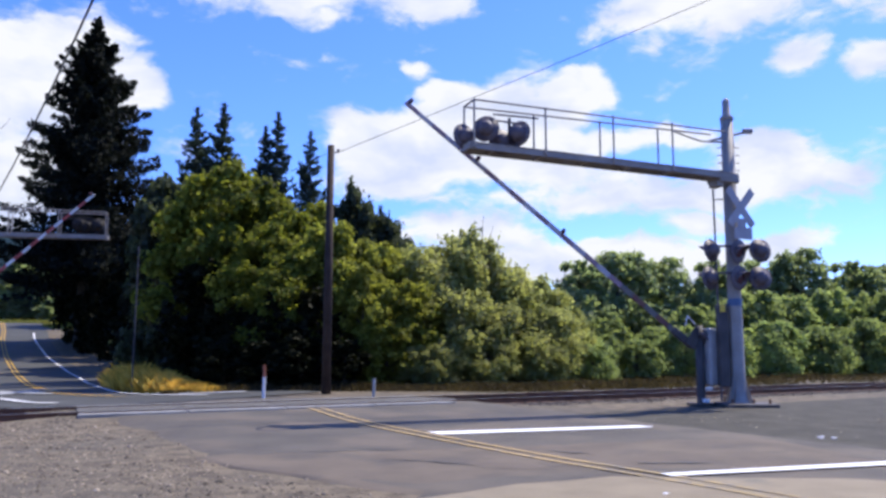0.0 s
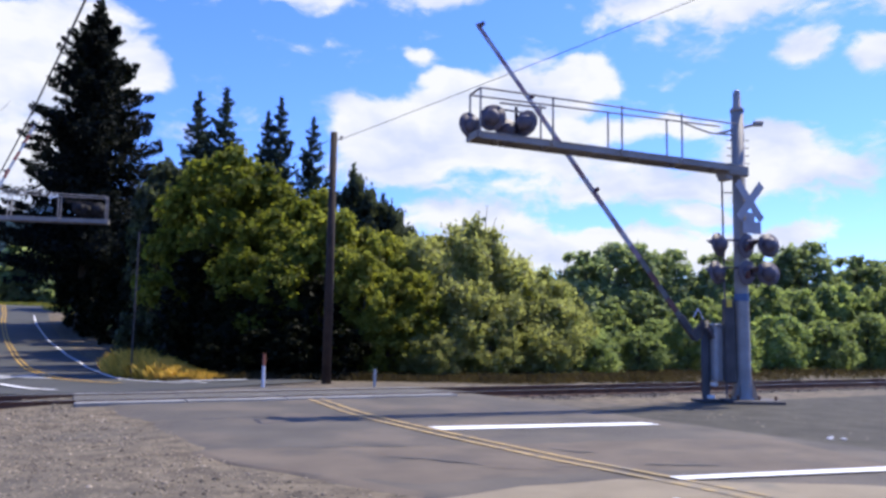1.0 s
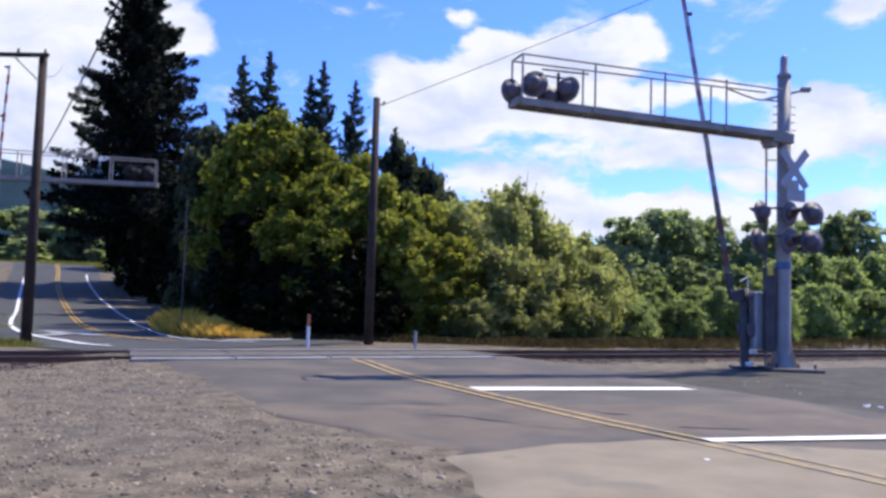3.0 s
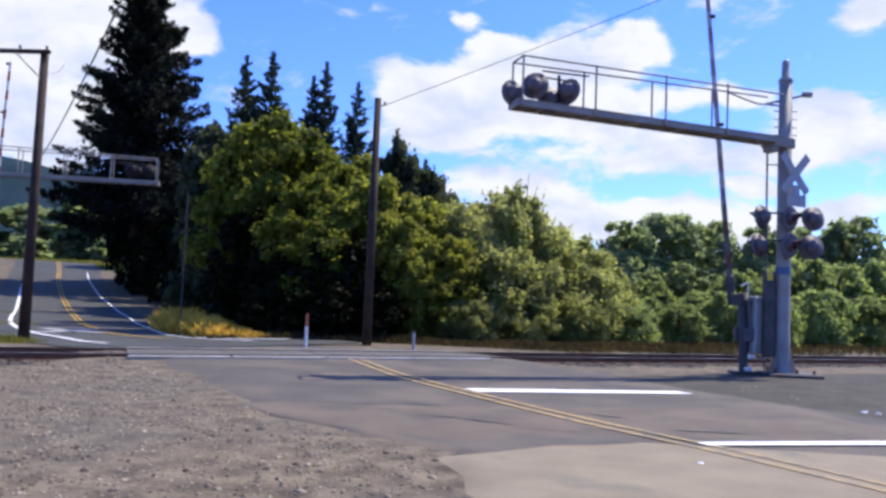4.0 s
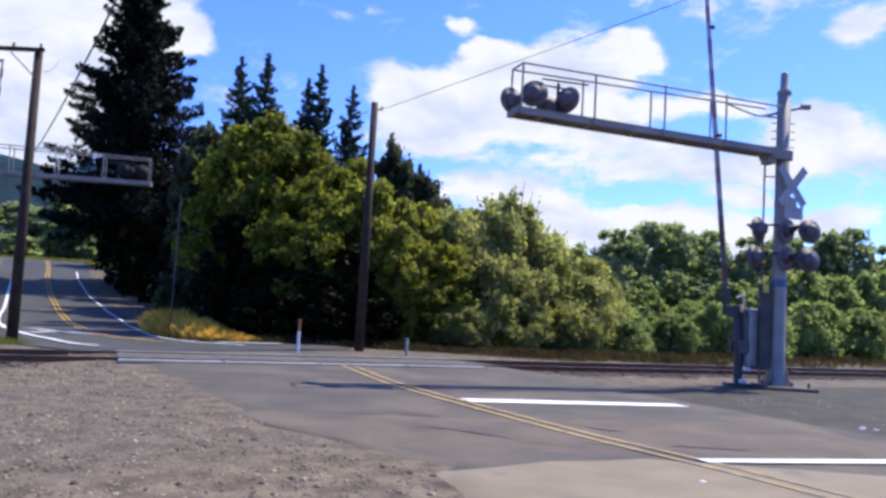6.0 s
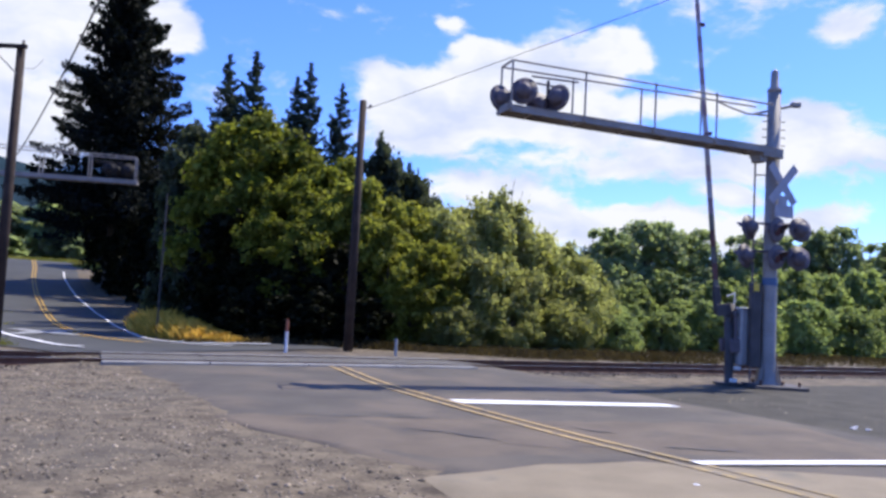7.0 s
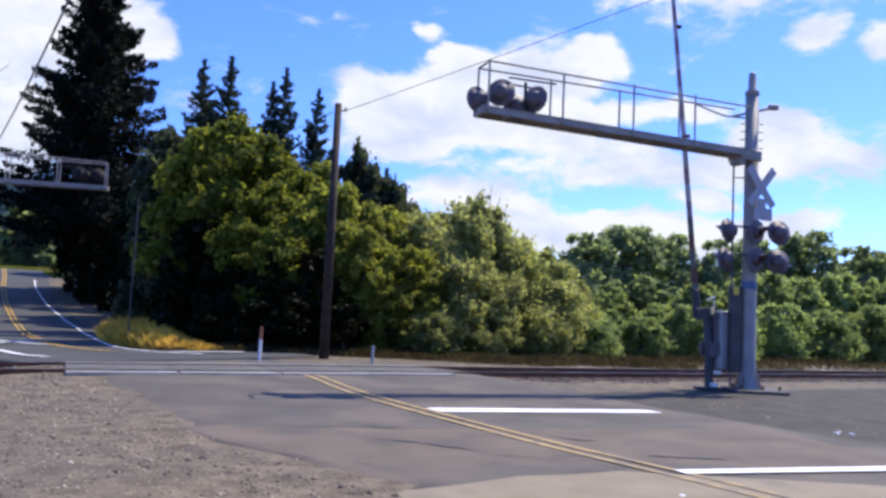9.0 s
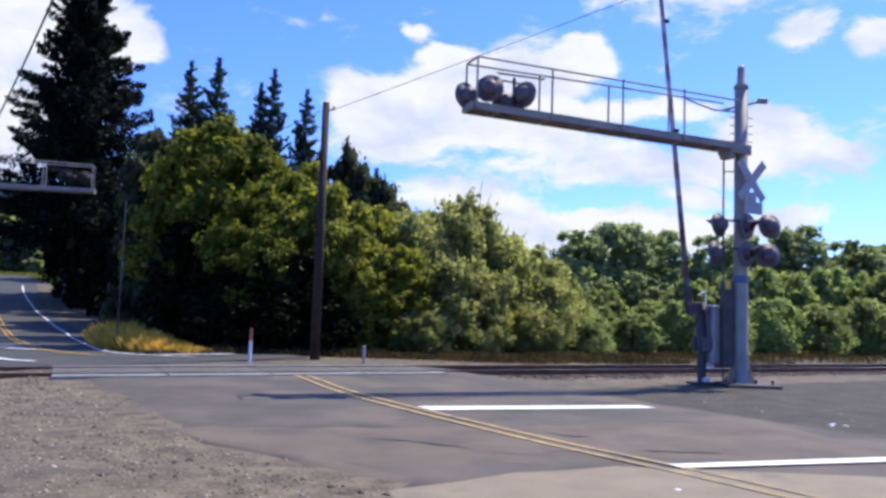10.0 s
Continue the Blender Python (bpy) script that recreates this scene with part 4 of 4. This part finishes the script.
def broadleaf(seed, leaves, leaf, material, label, low=0.03, lobes=46, crown=(2.6, 7.0), name="tree", lean=1.0, loose=0.12, tall=0.95):
    """A tree 7 m high with a lobed crown of single leaves that reaches nearly to the ground."""
    rng = np.random.default_rng(seed)
    R, H = crown
    b = base(name, Matrix.Translation((0, 0, -500)), label, "tree" if name == "tree" else "bush", "trees behind the track")
    lob = []
    for k in range(lobes):
        h = rng.uniform(low, 0.93)
        prof = math.sin(math.pi * min(1, (h * 0.82 + 0.16)) ** lean) ** 0.7
        a = rng.uniform(0, 2 * math.pi)
        r = R * prof * rng.uniform(0.35, 0.92)
        s = rng.uniform(0.45, 0.95) * (1.0 - 0.45 * h) * R / 2.6
        lob.append((r * math.cos(a), r * math.sin(a), H * h, s))
    pts, nr = [], []
    per, tufts = leaves // lobes, 16
    for x, y, z, s in lob:
        # each bough carries leaf tufts, most of them on its outside
        c = rng.normal(size=(tufts, 3)) + (0, 0, 0.35)
        c /= np.linalg.norm(c, axis=1, keepdims=True)
        c *= s * rng.uniform(0.45, 1.18, (tufts, 1))
        own = rng.integers(0, tufts, per)
        g = rng.normal(size=(per, 3))
        p = c[own] * (1.08, 1.08, tall) + g * (0.17 * s + 0.3 * loose) * rng.uniform(0.5, 1.3, (tufts, 1))[own] + (x, y, z)
        d = c[own] / (np.linalg.norm(c[own], axis=1, keepdims=True) + 1e-6)
        nn = d * 0.55 + g * 0.25 + rng.normal(size=d.shape) * 0.6 + (0, 0, 0.35)
        nn /= np.linalg.norm(nn, axis=1, keepdims=True)
        pts.append(p)
        nr.append(nn)
    p, nn = np.concatenate(pts), np.concatenate(nr)
    p[:, 2] = np.abs(p[:, 2]) + 0.02
    v, f = leaf_faces(p, nn, leaf, rng)
    ob = new("crown", np_mesh("crown", v, f, material))
    ob.parent = b
    bm = bmesh.new()
    rod(bm, (0, 0, -0.2), (0.1, 0.05, H * 0.45), 0.15, 0.08, 8)
    rod(bm, (0.1, 0.05, H * 0.45), (0, 0.1, H * 0.85), 0.08, 0.02, 6)
    part("trunk", bm, BARK, b)
    for x, y, z, s in lob[:14]:
        bm = bmesh.new()
        rod(bm, (0.05, 0.03, max(0.3, z - 1.1)), (x, y, z), 0.05, 0.015, 5)
        part("limb", bm, BARK, b)
    return b


def conifer(seed, material, label, H=20.0, R=3.6, whorls=46, ragged=0.3, bare=0.04, sprays=90, size=0.17):
    """A fir: tapered trunk, whorls of branches that droop low down and rise towards the top, hung with needle sprays."""
    rng = np.random.default_rng(seed)
    b = base("fir_tree", Matrix.Translation((0, 0, -500)), label, "fir tree", "firs behind the trees")
    pts, nr, sizes = [], [], []
    bm = bmesh.new()
    for w in range(whorls):
        bulk = rng.uniform(0.82, 1.12)
        for k in range(int(rng.integers(6, 10))):
            f = min(0.985, max(bare, bare + (1 - bare) * (w + rng.uniform(-0.9, 0.9)) / whorls))
            z = H * f
            reach = bulk * R * (1 - f) ** 0.8 * (0.8 + 0.2 * min(1, f / 0.15)) + 0.06
            a = rng.uniform(0, 2 * math.pi)
            L = reach * rng.uniform(1 - ragged * 1.4, 1 + ragged * 0.45)
            rise = -0.30 + 0.62 * f + rng.normal() * 0.10
            n = int(sprays * (0.12 + L / R))
            t = 0.12 + 0.9 * rng.uniform(0, 1, n) ** 0.75
            wide = 0.20 * L * (1.12 - t) + 0.04 * min(1.0, L)
            side = rng.normal(size=n) * wide
            x = t * L * math.cos(a) - side * math.sin(a)
            y = t * L * math.sin(a) + side * math.cos(a)
            zz = z + L * (rise * t + 0.16 * t * t) + rng.normal(size=n) * 0.45 * wide - np.abs(rng.normal(size=n)) * 0.10 * min(1.6, L)
            pts.append(np.stack([x, y, zz], 1))
            sizes.append(np.full(n, 0.5 + 0.5 * min(1.0, L / 1.8)))
            m = rng.normal(size=(n, 3)) * 0.75 + (0.35 * math.cos(a), 0.35 * math.sin(a), 0.6)
            nr.append(m / np.linalg.norm(m, axis=1, keepdims=True))
            if k < 4:
                rod(bm, (0, 0, z), (L * 0.8 * math.cos(a), L * 0.8 * math.sin(a), z + L * 0.8 * (rise + 0.13)), 0.035 * (1 - f) + 0.01, 0.006, 4, False)
    for k in range(14):
        # the leader
        n = 9
        pts.append(np.stack([rng.normal(size=n) * 0.06, rng.normal(size=n) * 0.06, H * (0.965 + 0.04 * rng.uniform(0, 1, n))], 1))
        sizes.append(np.full(n, 0.5))
        m = rng.normal(size=(n, 3))
        nr.append(m / np.linalg.norm(m, axis=1, keepdims=True))
    p, nn = np.concatenate(pts), np.concatenate(nr)
    v, f = leaf_faces(p, nn, size * np.concatenate(sizes)[:, None], rng, 2.4)
    ob = new("crown", np_mesh("crown", v, f, material))
    ob.parent = b
    tagged(part("branches", bm, BARK, b), kind="stuff")
    bm = bmesh.new()
    rod(bm, (0, 0, -0.4), (0, 0, H), 0.021 * H, 0.015, 10)
    part("trunk", bm, BARK, b)
    return b


def plant(master, rows, H=7.0, R=2.6):
    """Copies of a plant: x, y, height, radius, and a turn."""
    for k, (x, y, h, r) in enumerate(rows):
        m = Matrix.Translation((x, y, land(x, y) - 0.05)) @ pose(0, 0, 0, 0, 0, (k * 137.5 + x * 31) % 360) @ Matrix.Diagonal((r / R, r / R, h / H, 1))
        if k == 0:
            master.matrix_basis = m
            master.scale = m.to_scale()
        else:
            made = copy_thing(master, Matrix())
            made.matrix_basis = m


maple = broadleaf(1, 22000, 0.15, MAPLE, "broad yellow-green leafy maple lit from behind", low=0.34, lobes=60)
plant(maple, [(-10.5, 36.4, 10.5, 3.3), (-8.4, 34.8, 9.3, 3.0), (-6.3, 33.6, 7.8, 2.6), (-6.9, 31.6, 6.6, 2.3), (-5.0, 30.4, 5.9, 2.0), (-6.0, 29.5, 4.9, 1.8)])
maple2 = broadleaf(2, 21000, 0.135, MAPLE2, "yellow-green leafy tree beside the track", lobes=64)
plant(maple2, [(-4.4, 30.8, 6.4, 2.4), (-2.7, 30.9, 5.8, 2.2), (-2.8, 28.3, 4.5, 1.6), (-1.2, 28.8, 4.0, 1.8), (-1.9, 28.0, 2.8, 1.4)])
dark = broadleaf(3, 4600, 0.29, SHADE, "leafy thicket with deep shade in its leaf colour", lobes=60)
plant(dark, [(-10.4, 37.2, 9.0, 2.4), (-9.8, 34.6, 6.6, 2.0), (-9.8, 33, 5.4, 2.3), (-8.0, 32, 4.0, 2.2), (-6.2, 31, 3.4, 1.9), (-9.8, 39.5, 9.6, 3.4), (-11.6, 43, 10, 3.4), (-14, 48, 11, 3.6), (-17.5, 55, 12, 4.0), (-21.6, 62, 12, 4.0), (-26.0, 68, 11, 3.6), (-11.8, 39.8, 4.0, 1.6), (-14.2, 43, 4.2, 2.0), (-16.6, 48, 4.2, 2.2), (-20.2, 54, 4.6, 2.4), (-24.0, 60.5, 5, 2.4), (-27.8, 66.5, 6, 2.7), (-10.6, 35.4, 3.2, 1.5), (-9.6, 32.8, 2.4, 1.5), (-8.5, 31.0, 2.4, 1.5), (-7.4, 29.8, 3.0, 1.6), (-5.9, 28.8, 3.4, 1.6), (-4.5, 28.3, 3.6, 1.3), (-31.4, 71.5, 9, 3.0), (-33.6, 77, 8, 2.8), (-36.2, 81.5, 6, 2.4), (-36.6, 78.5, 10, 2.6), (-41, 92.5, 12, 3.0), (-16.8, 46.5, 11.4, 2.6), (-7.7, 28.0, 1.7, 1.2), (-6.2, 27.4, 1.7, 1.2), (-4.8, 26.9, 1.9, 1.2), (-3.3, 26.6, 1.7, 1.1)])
willow = broadleaf(4, 19000, 0.115, WILLOW, "grey-green willow thicket behind the track", lean=1.15, lobes=80, loose=0.22, crown=(2.2, 4.2), tall=1.35)
plant(willow, [(-0.8, 31.5, 5.2, 2.2), (0.7, 32, 5.9, 2.4), (2.2, 32.5, 5.0, 2.2), (0.6, 29.4, 3.4, 1.9), (2.6, 30, 3.0, 1.7), (4.2, 31.5, 2.9, 1.7), (3.9, 34, 4.3, 2.0), (5.4, 36, 3.2, 1.7), (-0.4, 27.6, 1.5, 1.1), (1.7, 28.6, 1.6, 1.2), (3.7, 30.2, 1.7, 1.2)], 4.2, 2.2)
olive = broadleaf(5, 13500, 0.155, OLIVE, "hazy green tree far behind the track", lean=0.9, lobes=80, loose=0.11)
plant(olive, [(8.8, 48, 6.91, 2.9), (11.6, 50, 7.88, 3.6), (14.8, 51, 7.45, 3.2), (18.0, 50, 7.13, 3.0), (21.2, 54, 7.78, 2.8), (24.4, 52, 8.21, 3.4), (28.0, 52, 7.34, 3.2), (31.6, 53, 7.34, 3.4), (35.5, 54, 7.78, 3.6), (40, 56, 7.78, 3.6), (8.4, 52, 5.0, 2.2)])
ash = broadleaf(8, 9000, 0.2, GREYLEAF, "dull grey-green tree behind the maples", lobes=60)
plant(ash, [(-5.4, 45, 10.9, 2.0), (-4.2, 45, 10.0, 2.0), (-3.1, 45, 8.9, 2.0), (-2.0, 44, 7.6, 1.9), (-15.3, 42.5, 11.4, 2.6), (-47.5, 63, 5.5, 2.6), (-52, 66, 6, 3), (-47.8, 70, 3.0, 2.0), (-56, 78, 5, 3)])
lime = broadleaf(6, 10500, 0.125, LIME, "light green bush at the edge of the trees", name="bush", lobes=56, loose=0.16, crown=(2.0, 3.4), tall=1.15)
plant(lime, [(8.0, 40, 2.0, 1.6), (11.2, 41, 2.4, 1.5), (14.0, 43, 3.6, 2.1), (17.2, 43, 4.4, 2.3), (19.8, 44, 4.2, 2.2), (22.8, 45, 4.6, 2.4), (25.5, 45, 4.4, 2.3), (28.4, 46, 5.0, 2.5), (31.5, 47, 4.8, 2.4), (9.8, 45.5, 3.0, 1.8), (6.6, 36, 2.0, 1.3), (6.2, 32.0, 1.5, 1.2), (8.4, 33.3, 1.7, 1.2), (10.8, 34.6, 2.3, 1.4), (13.4, 35.9, 2.0, 1.4), (16, 37.2, 2.6, 1.6), (18.8, 38.4, 2.4, 1.6), (21.8, 39.8, 2.8, 1.8), (25, 41.2, 2.8, 1.8), (28.5, 42.8, 3.0, 2.0)], 3.4, 2.0)
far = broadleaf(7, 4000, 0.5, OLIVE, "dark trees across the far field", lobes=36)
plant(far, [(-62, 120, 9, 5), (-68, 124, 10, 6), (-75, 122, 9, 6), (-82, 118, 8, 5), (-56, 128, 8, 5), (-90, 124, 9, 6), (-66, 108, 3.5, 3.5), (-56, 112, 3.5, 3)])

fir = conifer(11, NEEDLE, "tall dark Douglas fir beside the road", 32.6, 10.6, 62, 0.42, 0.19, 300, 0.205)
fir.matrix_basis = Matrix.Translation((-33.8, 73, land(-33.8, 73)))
small = conifer(12, NEEDLE2, "dark blue-green fir behind the maple", 20.0, 4.0, 44, 0.36, 0.06, 84, 0.185)
plant(small, [(-19.5, 60, 20.6, 4.2), (-17.1, 59, 20.6, 4.4), (-14.0, 60, 18.9, 3.4), (-13.0, 60, 20.0, 3.6), (-10.4, 60, 18.4, 3.4), (-6.9, 58, 14.2, 3.2), (-4.6, 58, 12.0, 3.2), (-5.6, 55, 10.2, 3.0), (-8.6, 56, 12.6, 3.2), (-22.5, 62, 15.6, 3.6), (-16.2, 60, 16, 3.2), (-4.2, 50, 9.8, 3.0), (-2.6, 49, 8.0, 2.8)], 20.0, 4.0)


def blades(name, spots, n, height, width, material, label, seed, lean=0.35):
    """A stand of grass blades within rough ovals: x, y, radii, and a height of its own."""
    rng = np.random.default_rng(seed)
    V, F = [], []
    for x, y, rx, ry, *own in spots:
        tall = own[0] if own else height
        a, r = rng.uniform(0, 2 * math.pi, n), np.sqrt(rng.uniform(0, 1, n))
        px, py = x + rx * r * np.cos(a), y + ry * r * np.sin(a)
        for k in range(n):
            z = land(px[k], py[k]) - 0.03
            h = tall * rng.uniform(0.45, 1.15) * (1.1 - 0.5 * r[k])
            t = rng.uniform(0, 2 * math.pi)
            d = rng.normal(size=2) * lean * h
            w = width * rng.uniform(0.6, 1.4)
            cx, cy = w * math.cos(t), w * math.sin(t)
            i = len(V)
            V += [(px[k] - cx, py[k] - cy, z), (px[k] + cx, py[k] + cy, z), (px[k] + cx * 0.6 + d[0] * 0.4, py[k] + cy * 0.6 + d[1] * 0.4, z + h * 0.6), (px[k] + d[0], py[k] + d[1], z + h)]
            F.append((i, i + 1, i + 2, i + 3))
    ob = new(name, np_mesh(name, np.array(V), np.array(F), material))
    tagged(ob, label, "grass", kind="stuff")


blades("dry_grass", [(-15.6, 38.6, 0.9, 1.4, 0.9), (-14.8, 37.2, 1.1, 1.4), (-13.7, 35.2, 1.1, 1.3), (-12.6, 33.2, 1.1, 1.2, 1.05), (-11.6, 31.4, 1.0, 1.1, 0.95), (-10.6, 29.7, 0.9, 0.9, 0.85), (-9.8, 28.4, 0.8, 0.7, 0.7), (-9.0, 27.4, 0.7, 0.55, 0.55), (-8.3, 26.7, 0.6, 0.45, 0.42), (-7.7, 26.2, 0.6, 0.4, 0.3)], 1900, 1.15, 0.010, STRAW, "tall golden dry grass beside the far road", 21, 0.28)
blades("low_weeds", [(-7.0, 26.6, 2.5, 0.9), (-3.0, 26.2, 3.0, 0.9), (1.5, 26.4, 3.0, 1.4), (5.5, 28.0, 3.5, 1.8), (10, 31.4, 4, 3.8), (16, 35.4, 4.5, 4.6), (23, 39.6, 5, 4.6), (31, 43, 5.5, 4.4), (8, 34, 3, 2.5), (12, 38, 4, 2.5)], 2600, 0.32, 0.012, WEEDS, "low dull weeds along the foot of the trees", 22, 0.5)
blades("field_grass", [(-50, 98, 9, 5), (-60, 104, 9, 5), (-42, 92, 5, 4)], 2600, 0.5, 0.05, GREEN_GRASS, "sunlit rough grass on the hill", 23)
blades("roadside_weeds", [(-12.6, 20.2, 1.1, 0.5), (-14.5, 22, 1.6, 1.0), (-24, 37, 2.0, 3.0), (-31, 48, 2, 4)], 420, 0.26, 0.014, GREEN_GRASS, "short weeds round the wooden pole", 24)


def dead_sapling(x, y, h):
    b = base("dead_sapling", Matrix.Translation((x, y, land(x, y))), "bare grey dead sapling above the willows", "tree")
    bm = bmesh.new()
    rod(bm, (0, 0, -0.2), (0.1, 0, h * 0.75), 0.05, 0.025, 6)
    part("trunk", bm, BARK, b)
    for dx, z0, z1 in ((-0.25, 0.6, 0.97), (0.12, 0.75, 1.0), (0.5, 0.7, 0.93), (0.75, 0.72, 0.86), (-0.5, 0.66, 0.85)):
        bm = bmesh.new()
        rod(bm, (0.1, 0, h * z0), (0.1 + dx, 0.05, h * z1), 0.022, 0.008, 5)
        part("twig", bm, BARK, b)


dead_sapling(1.5, 31.0, 6.7)


def litter(x, y, s, turn):
    """A scrap of crumpled white paper."""
    bm = bmesh.new()
    bmesh.ops.create_icosphere(bm, subdivisions=2, radius=s)
    for v in bm.verts:
        v.co *= 1 + 0.45 * noise.noise(v.co * 14 + Vector((x, y, 0)))
        v.co.z *= 0.4
    ob = thing("paper_scrap", bm, SIGN, "crumpled white paper scrap on the gravel", "litter", "paper scraps beside the road")
    ob.matrix_basis = Matrix.Translation((x, y, land(x, y) + 0.3 * s)) @ pose(0, 0, 0, 0, 0, turn)


# The last scrap stands in for a faded white paint mark on the concrete.
for row in ((6.15, 13.0, 0.045, 20), (6.36, 12.96, 0.04, 80), (6.3, 13.2, 0.03, 140), (2.25, 8.22, 0.035, 50)):
    litter(*row)


def stones():
    """Loose gravel beside the road and the track."""
    rng = np.random.default_rng(5)
    bv = np.array([(1, 0, 0.1), (-1, 0.1, 0), (0, 1, -0.1), (0.1, -1, 0), (0.15, 0.1, 0.9), (0, 0, -0.9)])
    bf = np.array([(0, 2, 4), (2, 1, 4), (1, 3, 4), (3, 0, 4), (2, 0, 5), (1, 2, 5), (3, 1, 5), (0, 3, 5)])
    nv = len(bv)
    edge = [(0.2, 4.5), (0.1, 6.4), (-0.5, 8.0), (-2.2, 9.5), (-3.7, 11.2), (-5.7, 14.2), (-7.2, 16.0)]

    def turn():
        a = rng.uniform(0, 2 * math.pi)
        return np.array(((math.cos(a), -math.sin(a), 0), (math.sin(a), math.cos(a), 0), (0, 0, 1)))

    V, F, n = [], [], 0
    while n < 27000:
        y = rng.uniform(4.8, 17.5)
        x = rng.uniform(-11.5, 14.0)
        xe = np.interp(y, [e[1] for e in edge], [e[0] for e in edge])
        xr = np.interp(y, [5, 9.6, 14.4, 18], [11.5, 8.2, 5.2, 3.2])
        if xe + rng.normal() * 0.6 < x < xr + rng.normal() * 0.6:
            continue
        if x > xe and rng.uniform() < 0.45:
            continue
        s = rng.uniform(0.008, 0.030) * (1.9 if rng.uniform() < 0.06 else 1)
        V.append(bv @ turn() * rng.uniform(0.6, 1.25, (nv, 3)) * s * (1, 1, 0.7) + (x, y, land(x, y) - 0.014 + 0.014 * noise.noise((x * 0.5, y * 0.5, 0))))
        F.append(bf + nv * n)
        n += 1
    ob = new("loose_stones", np_mesh("loose_stones", np.concatenate(V), np.concatenate(F), STONE))
    tagged(ob, "loose grey crushed stones on the gravel", "gravel", kind="stuff")
    V, F, n = [], [], 0
    for k in range(5200):
        s, off = rng.uniform(-14, 30), rng.uniform(-2.9, 2.3)
        if -0.7 < s < 8.5:
            continue
        p = T0 + TD * s + TN * off
        z = -0.01 - 0.06 * max(0, abs(off) - 1.5)
        V.append(bv @ turn() * rng.uniform(0.6, 1.25, (nv, 3)) * rng.uniform(0.02, 0.045) + (p.x, p.y, z + 0.0))
        F.append(bf + nv * n)
        n += 1
    ob = new("track_stones", np_mesh("track_stones", np.concatenate(V), np.concatenate(F), TRACKSTONE))
    tagged(ob, "dark broken stones beside the rails", "gravel", kind="stuff")


stones()


# ---- distance ----
def ridge(name, y, pts, seed, label):
    """A long wooded hill: (x, height) pairs at the distance y, sloping to the ground before and behind."""
    xs = np.linspace(pts[0][0], pts[-1][0], 160)
    hs = np.interp(xs, [p[0] for p in pts], [p[1] for p in pts])
    verts, faces = [], []
    for j, (dy, k) in enumerate(((-500, 0), (-260, 0.45), (-90, 0.85), (0, 1), (200, 0.8), (700, 0))):
        for x, h in zip(xs, hs):
            hh = h * k * (1 + 0.10 * noise.noise((x * 0.004, j * 0.7, seed))) + (6 * noise.noise((x * 0.03, j, seed)) if k else -5)
            verts.append((x, y + dy, hh + 2))
    for j in range(5):
        for i in range(159):
            a = j * 160 + i
            faces.append((a, a + 1, a + 161, a + 160))
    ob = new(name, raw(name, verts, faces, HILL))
    for p in ob.data.polygons:
        p.use_smooth = True
    tagged(ob, label, "hill", kind="structure")


ridge("backdrop_hill", 1500, [(-2600, 90), (-1500, 250), (-1050, 265), (-800, 215), (-500, 130), (-100, 95), (190, 104), (500, 112), (900, 100), (1600, 120), (2600, 50)], 3, "blue-green wooded hills on the skyline")

shed = base("shed", Matrix.Translation((-55.5, 116, land(-55.5, 116))), "pale blue-grey shed beyond the far field", "shed")
bm = bmesh.new()
box(bm, (0, 0, 1.5), (5, 5, 3.2))
part("wall", bm, WALLP, shed)
bm = bmesh.new()
for s in (-1, 1):
    box(bm, (s * 1.4, 0, 3.7), (3.2, 5.6, 0.12), Matrix.Rotation(radians(s * 28), 3, "Y"))
part("roof", bm, ROOFM, shed)


# ---- what moves ----
def motions():
    swing = [(0, 36.5), (0.5, 43.8), (1, 51.1), (1.5, 57.6), (2, 64.4), (2.5, 71.2), (3, 78.8), (3.4, 82.6), (3.8, 83.6), (4.5, 83.7), (10, 83.3)]
    walk(right_arm, [(t, pose(0, 0, 1.75, 0, -a, 0)) for t, a in swing])
    swing = [(0, 41.0), (0.3, 48.0), (0.6, 55.0), (0.9, 61.5), (1.2, 67.5), (1.6, 74), (2.0, 80), (2.5, 85), (3.0, 87.5), (3.5, 88), (10, 88)]
    walk(left_arm, [(t, pose(0, 0, LP, 0, -a, 0)) for t, a in swing])


motions()
